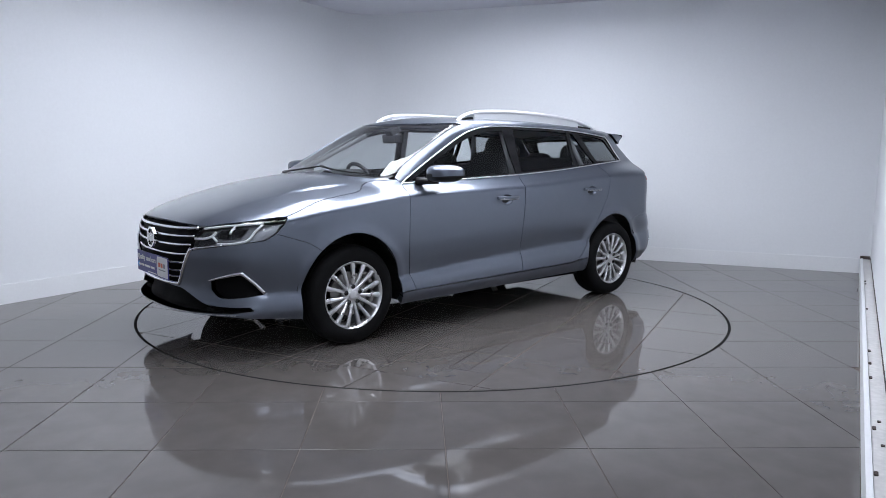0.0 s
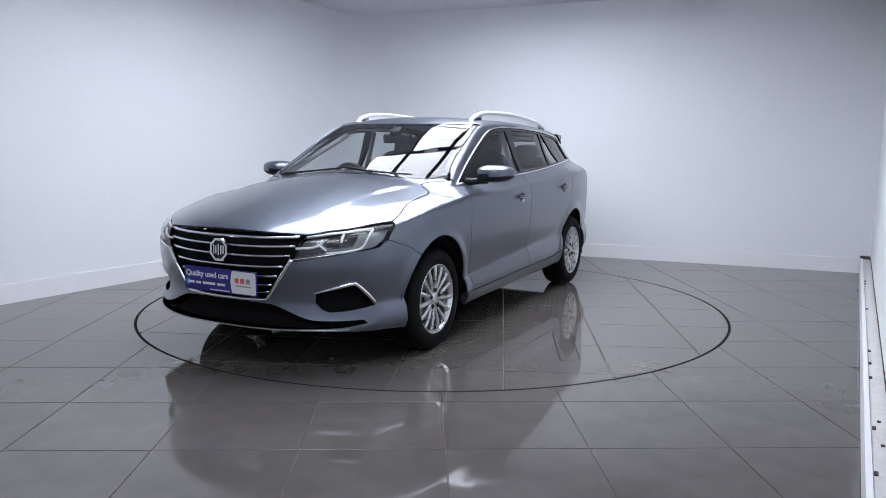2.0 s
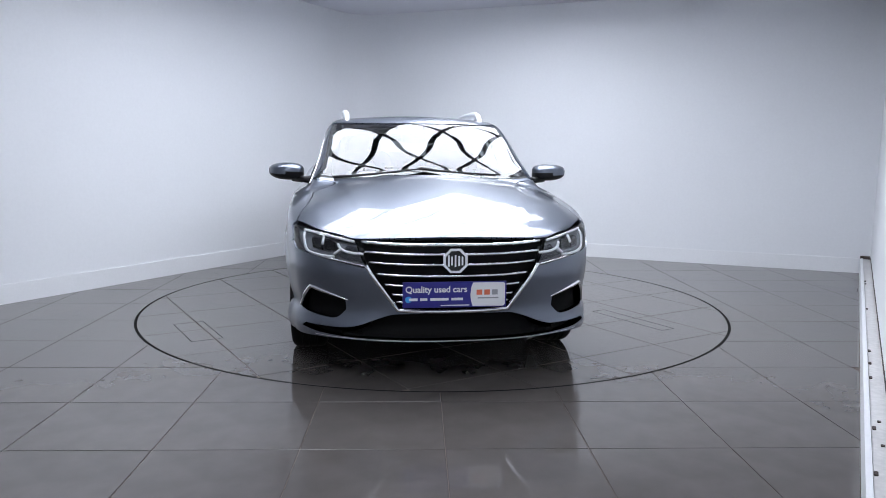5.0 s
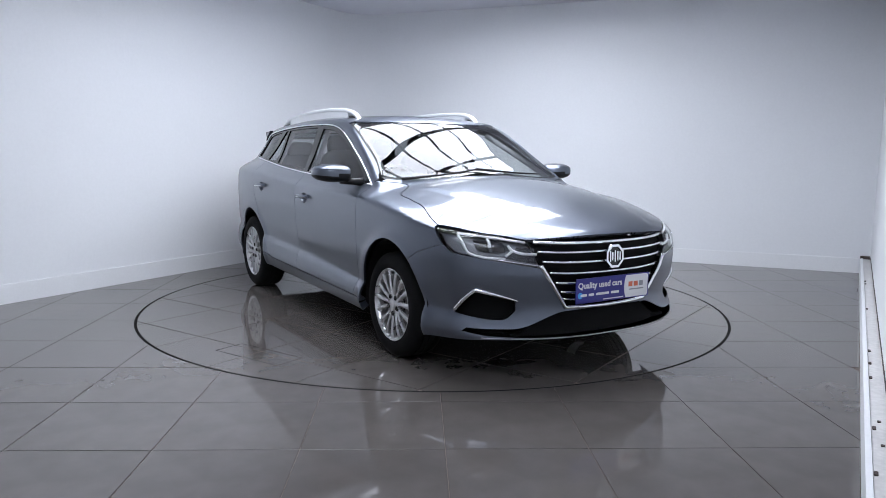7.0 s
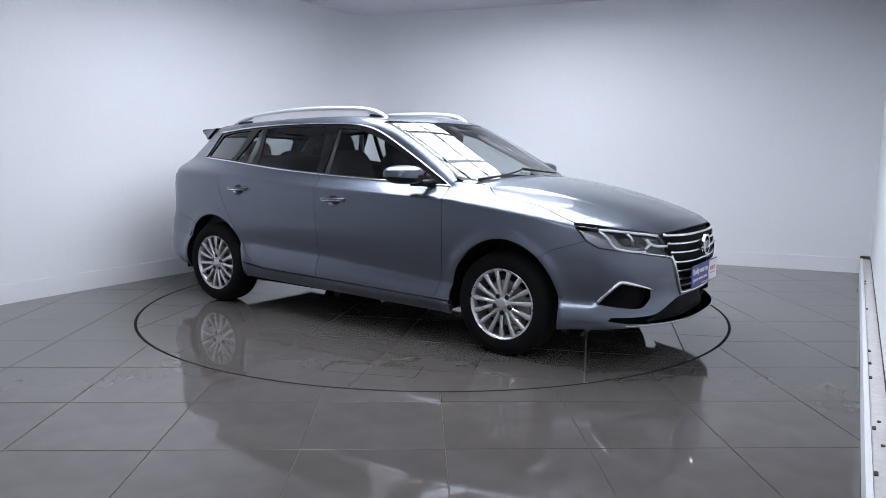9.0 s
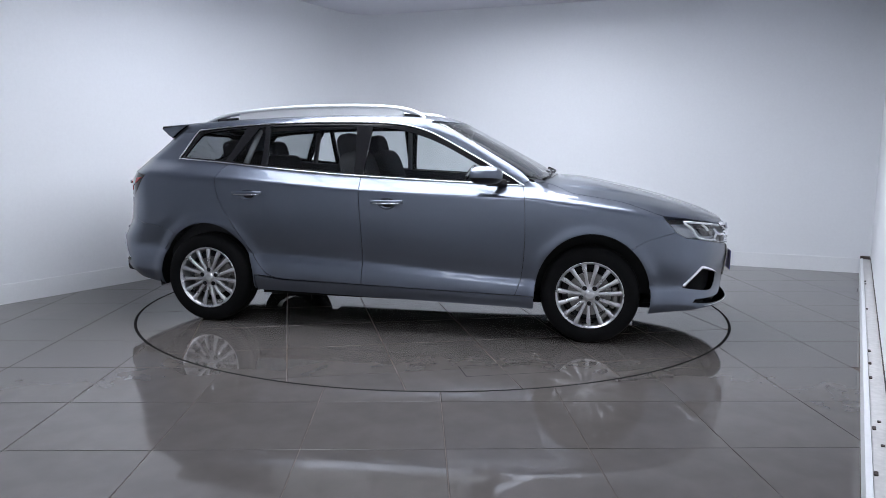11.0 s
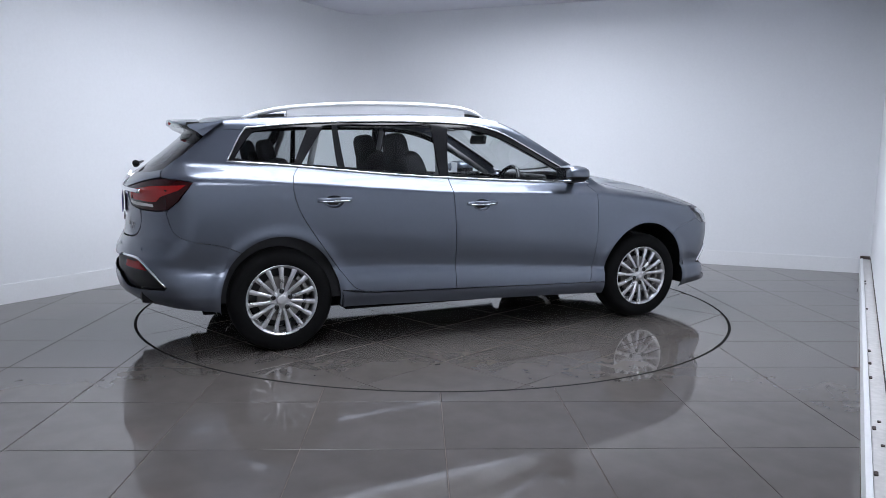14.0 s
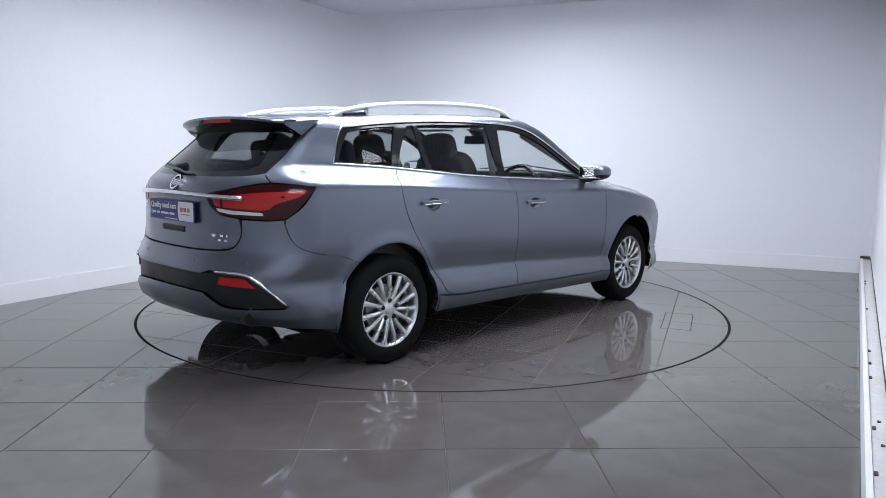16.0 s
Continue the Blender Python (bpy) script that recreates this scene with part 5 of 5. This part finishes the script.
        for x, z in web:
            y = 0.535 - 0.02 * ((x + 0.6) / 0.8) ** 2
            zr = float(TOP(x)) - float(CROWN(x)) * y * y
            v += [(x, sg * (y + 0.016), z - 0.015), (x, sg * (y + 0.024), zr - 0.02), (x, sg * (y - 0.024), zr - 0.02), (x, sg * (y - 0.016), z - 0.015)]
        for k in range(len(web) - 1):
            f += [(4 * k + j, 4 * k + (j + 1) % 4, 4 * k + 4 + (j + 1) % 4, 4 * k + 4 + j) for j in range(4)]
        f += [(0, 1, 2, 3), tuple(4 * (len(web) - 1) + j for j in range(4))]
        mesh_ob("rail_web", v, f, SILVER, rail)
        # black bars stand in for the shaded openings under the rail ends
        for x0, x1 in ((0.0, 0.11), (-1.42, -1.26)):
            q = [(x, 0.53, float(TOP(x)) - float(CROWN(x)) * 0.281 + 0.004) for x in np.linspace(x0, x1, 6)]
            v, f = tube([(a, sg * b, c) for a, b, c in q], 0.012, 6)
            mesh_ob("rail_gap_bar", v, f, BLACK, rail, label="black bar standing in for the shade under the rail end")
    # wipers
    for y0, y1 in ((0.62, 0.02), (0.05, -0.5)):
        pts = lift("top", [(0.985 + 0.035 * math.sin(math.pi * t), -(y0 + (y1 - y0) * t)) for t in np.linspace(0, 1, 10)])
        v, f = tube([tuple(q + np.array((0, 0, 0.014))) for q in pts], [0.010, 0.009, 0.008, 0.007, 0.007, 0.006, 0.006, 0.006, 0.005, 0.004], 6)
        mesh_ob("wiper", v, f, BLACK, car, True, label="black windscreen wiper")
    # underside
    part("underbody", box_bm((3.6, 1.28, 0.06), (0.0, 0, 0.235), 0.02, 2), DEEP, car, "dark underbody")
    # unseen slabs added to block light and deepen the shadow under the car
    for sg in (1, -1):
        part("underbody", box_bm((1.86, 0.2, 0.03), (-0.02, sg * 0.73, 0.235), 0.01, 2), DEEP, car, "dark slab added inside the sill to block light")
    # undertray made wide so that it keeps light from under the nose
    bm = box_bm((0.46, 1.34, 0.03), (1.88, 0, 0.262), 0.01, 2)
    for v in bm.verts:
        v.co.y *= 1 - 0.22 * max(0, (v.co.x - 1.7) / 0.49) ** 2
    part("underbody", bm, DEEP, car, "dark undertray made wide to block light")
    part("underbody", box_bm((0.5, 1.3, 0.12), (-1.9, 0, 0.36), 0.04, 2), BLACK, car, "dark rear underbody")


def soft_block(size, center, lean=0.0, round_=0.05):
    bm = box_bm(size, (0, 0, 0), min(round_, min(size) * 0.45), 4)
    bm.transform(Matrix.Translation(center) @ Matrix.Rotation(radians(lean), 4, "Y"))
    return bm


def cushion(size, center, lean=0.0, power=0.55):
    """A padded block with full, rounded sides."""
    bm = bmesh.new()
    bmesh.ops.create_uvsphere(bm, u_segments=28, v_segments=18, radius=1)
    for v in bm.verts:
        v.co = [math.copysign(abs(q) ** power, q) * h / 2 for q, h in zip(v.co, size)]
    bm.transform(Matrix.Translation(center) @ Matrix.Rotation(radians(lean), 4, "Y"))
    return bm


def build_inside():
    part("cabin_floor", box_bm((2.9, 1.42, 0.05), (-0.55, 0, 0.36), 0.01, 1), TRIM, car, "dark cabin floor")
    for sg in (1, -1):
        v = [(0.9, sg * 0.80, 0.3), (0.9, sg * 0.765, 1.0), (-1.7, sg * 0.70, 1.13), (-1.7, sg * 0.76, 0.3)]
        v += [(x, y - sg * 0.05, z) for x, y, z in v]
        mesh_ob("door_card", v, [(0, 1, 2, 3), (7, 6, 5, 4), (1, 5, 6, 2)], TRIM, car, label="dark inner door trim")
    # dashboard
    bm = bmesh.new()
    prof = [(0.98, 0.98), (0.86, 1.005), (0.72, 1.02), (0.60, 1.015), (0.54, 0.97), (0.52, 0.86), (0.56, 0.70), (0.98, 0.60)]
    rows = [[bm.verts.new((x, y, z - 0.05 * (abs(y) / 0.7) ** 4)) for x, z in prof] for y in np.linspace(-0.68, 0.68, 15)]
    for u, w in zip(rows[:-1], rows[1:]):
        for k in range(len(prof) - 1):
            bm.faces.new((u[k], u[k + 1], w[k + 1], w[k]))
    part("dashboard", bm, TRIM, car, "dark moulded dashboard", True)
    part("instrument_hood", soft_block((0.20, 0.34, 0.07), (0.58, -0.37, 1.03), 5, 0.03), TRIM, car, "hood over the instruments", True)
    part("screen", box_bm((0.02, 0.24, 0.13), (0.525, 0.0, 0.98), 0.006, 2), GLOSS, car, "black centre display")
    # steering wheel
    ring = [(0.185 * math.cos(a), 0.185 * math.sin(a), 0) for a in np.linspace(0, 2 * math.pi, 33)]
    v, f = tube(ring, 0.016, 8)
    m = Matrix.Translation((0.40, -0.37, 0.945)) @ Matrix.Rotation(radians(-66), 4, "Y")
    sw = mesh_ob("steering_wheel", [tuple(m @ Vector(q)) for q in v], f, GLOSS, car, True, label="black steering wheel on the right-hand side")
    bm = box_bm((0.12, 0.15, 0.05), (0, 0, 0.015), 0.02, 2)
    bm2 = box_bm((0.03, 0.35, 0.02), (0, 0, 0.0), 0.008, 1)
    for b in (bm, bm2):
        b.transform(m)
        part("wheel_boss", b, TRIM, sw, "", True)
    # seats
    for y in (0.37, -0.37):
        seat = part("front_seat", soft_block((0.50, 0.50, 0.16), (-0.05, y, 0.60), -6, 0.06), FABRIC, car, "dark fabric front seat", True)
        part("backrest", cushion((0.19, 0.50, 0.66), (-0.33, y, 0.90), -16, 0.45), FABRIC, seat, "", True)
        part("headrest", cushion((0.13, 0.29, 0.23), (-0.455, y, 1.232), -12, 0.6), FABRIC, seat, "padded headrest", True)
        for dy in (-0.06, 0.06):
            v, f = tube([(-0.42, y + dy, 1.1), (-0.445, y + dy, 1.2)], 0.006, 6)
            mesh_ob("headrest_post", v, f, CHROME, seat)
    bench = part("rear_seat", soft_block((0.48, 1.30, 0.16), (-0.98, 0, 0.60), -5, 0.06), FABRIC, car, "dark fabric rear bench", True)
    part("backrest", soft_block((0.14, 1.30, 0.60), (-1.24, 0, 0.88), -18, 0.065), FABRIC, bench, "", True)
    for y in (0.40, -0.40, 0.0):
        part("headrest", cushion((0.10, 0.26, 0.20 if y else 0.12), (-1.355, y, 1.19 if y else 1.15), -12, 0.6), FABRIC, bench, "padded headrest", True)
    part("load_cover", box_bm((0.55, 1.2, 0.02), (-1.68, 0, 1.0), 0.006, 1), TRIM, car, "dark load cover")
    # roof lining and mirror
    rows, v, f = np.linspace(-1.7, 0.12, 12), [], []
    for x in rows:
        for y in np.linspace(-0.54, 0.54, 9):
            v.append((x, y, float(TOP(x)) - float(CROWN(x)) * y * y - 0.045))
    for i in range(11):
        for j in range(8):
            f.append((9 * i + j, 9 * i + j + 1, 9 * i + 10 + j, 9 * i + 9 + j))
    mesh_ob("headlining", v, f, PALETRIM, car, True, label="pale grey headlining")
    rv = part("rear_view_mirror", soft_block((0.035, 0.24, 0.07), (0.36, 0.0, 1.315), 8, 0.016), BLACK, car, "black interior mirror", True)
    part("mirror_stalk", soft_block((0.10, 0.09, 0.05), (0.36, 0.0, 1.375), 28, 0.02), BLACK, rv, "", True)
    for y in (0.2, -0.2):
        part("sun_visor", box_bm((0.14, 0.34, 0.012), (0.16, y * 1.5, 1.388), 0.005, 1), PALETRIM, car, "pale folded sun visor")
    for sg in (1, -1):
        for pts in ([(0.80, 0.735, 1.03), (0.50, 0.655, 1.195), (0.22, 0.565, 1.345)], [(-0.27, 0.71, 1.05), (-0.24, 0.60, 1.38)], [(-1.14, 0.69, 1.1), (-1.06, 0.585, 1.36)]):
            v, f = tube([(a, sg * b, c) for a, b, c in pts], 0.02, 8)
            mesh_ob("pillar_lining", v, f, PALETRIM, car, True)


front_door, rear_door, hood_loop, hood_edge = build_panels()
build_nose(hood_edge)
build_tail()
build_wheels()
build_fittings(front_door, rear_door)
build_inside()
lay_floor()
lay_disc()


def motions():
    walk(turntable, [(t, pose(0, 0, 0, 0, 0, a)) for t, a in TURN])
    rows = []
    for t, a in TURN:
        c, s = math.cos(radians(a)), math.sin(radians(a))
        rows.append((t, pose(CAR_X * c - CAR_Y * s, CAR_X * s + CAR_Y * c, 0.0, 0, 0, a)))
    walk(car, rows)


motions()
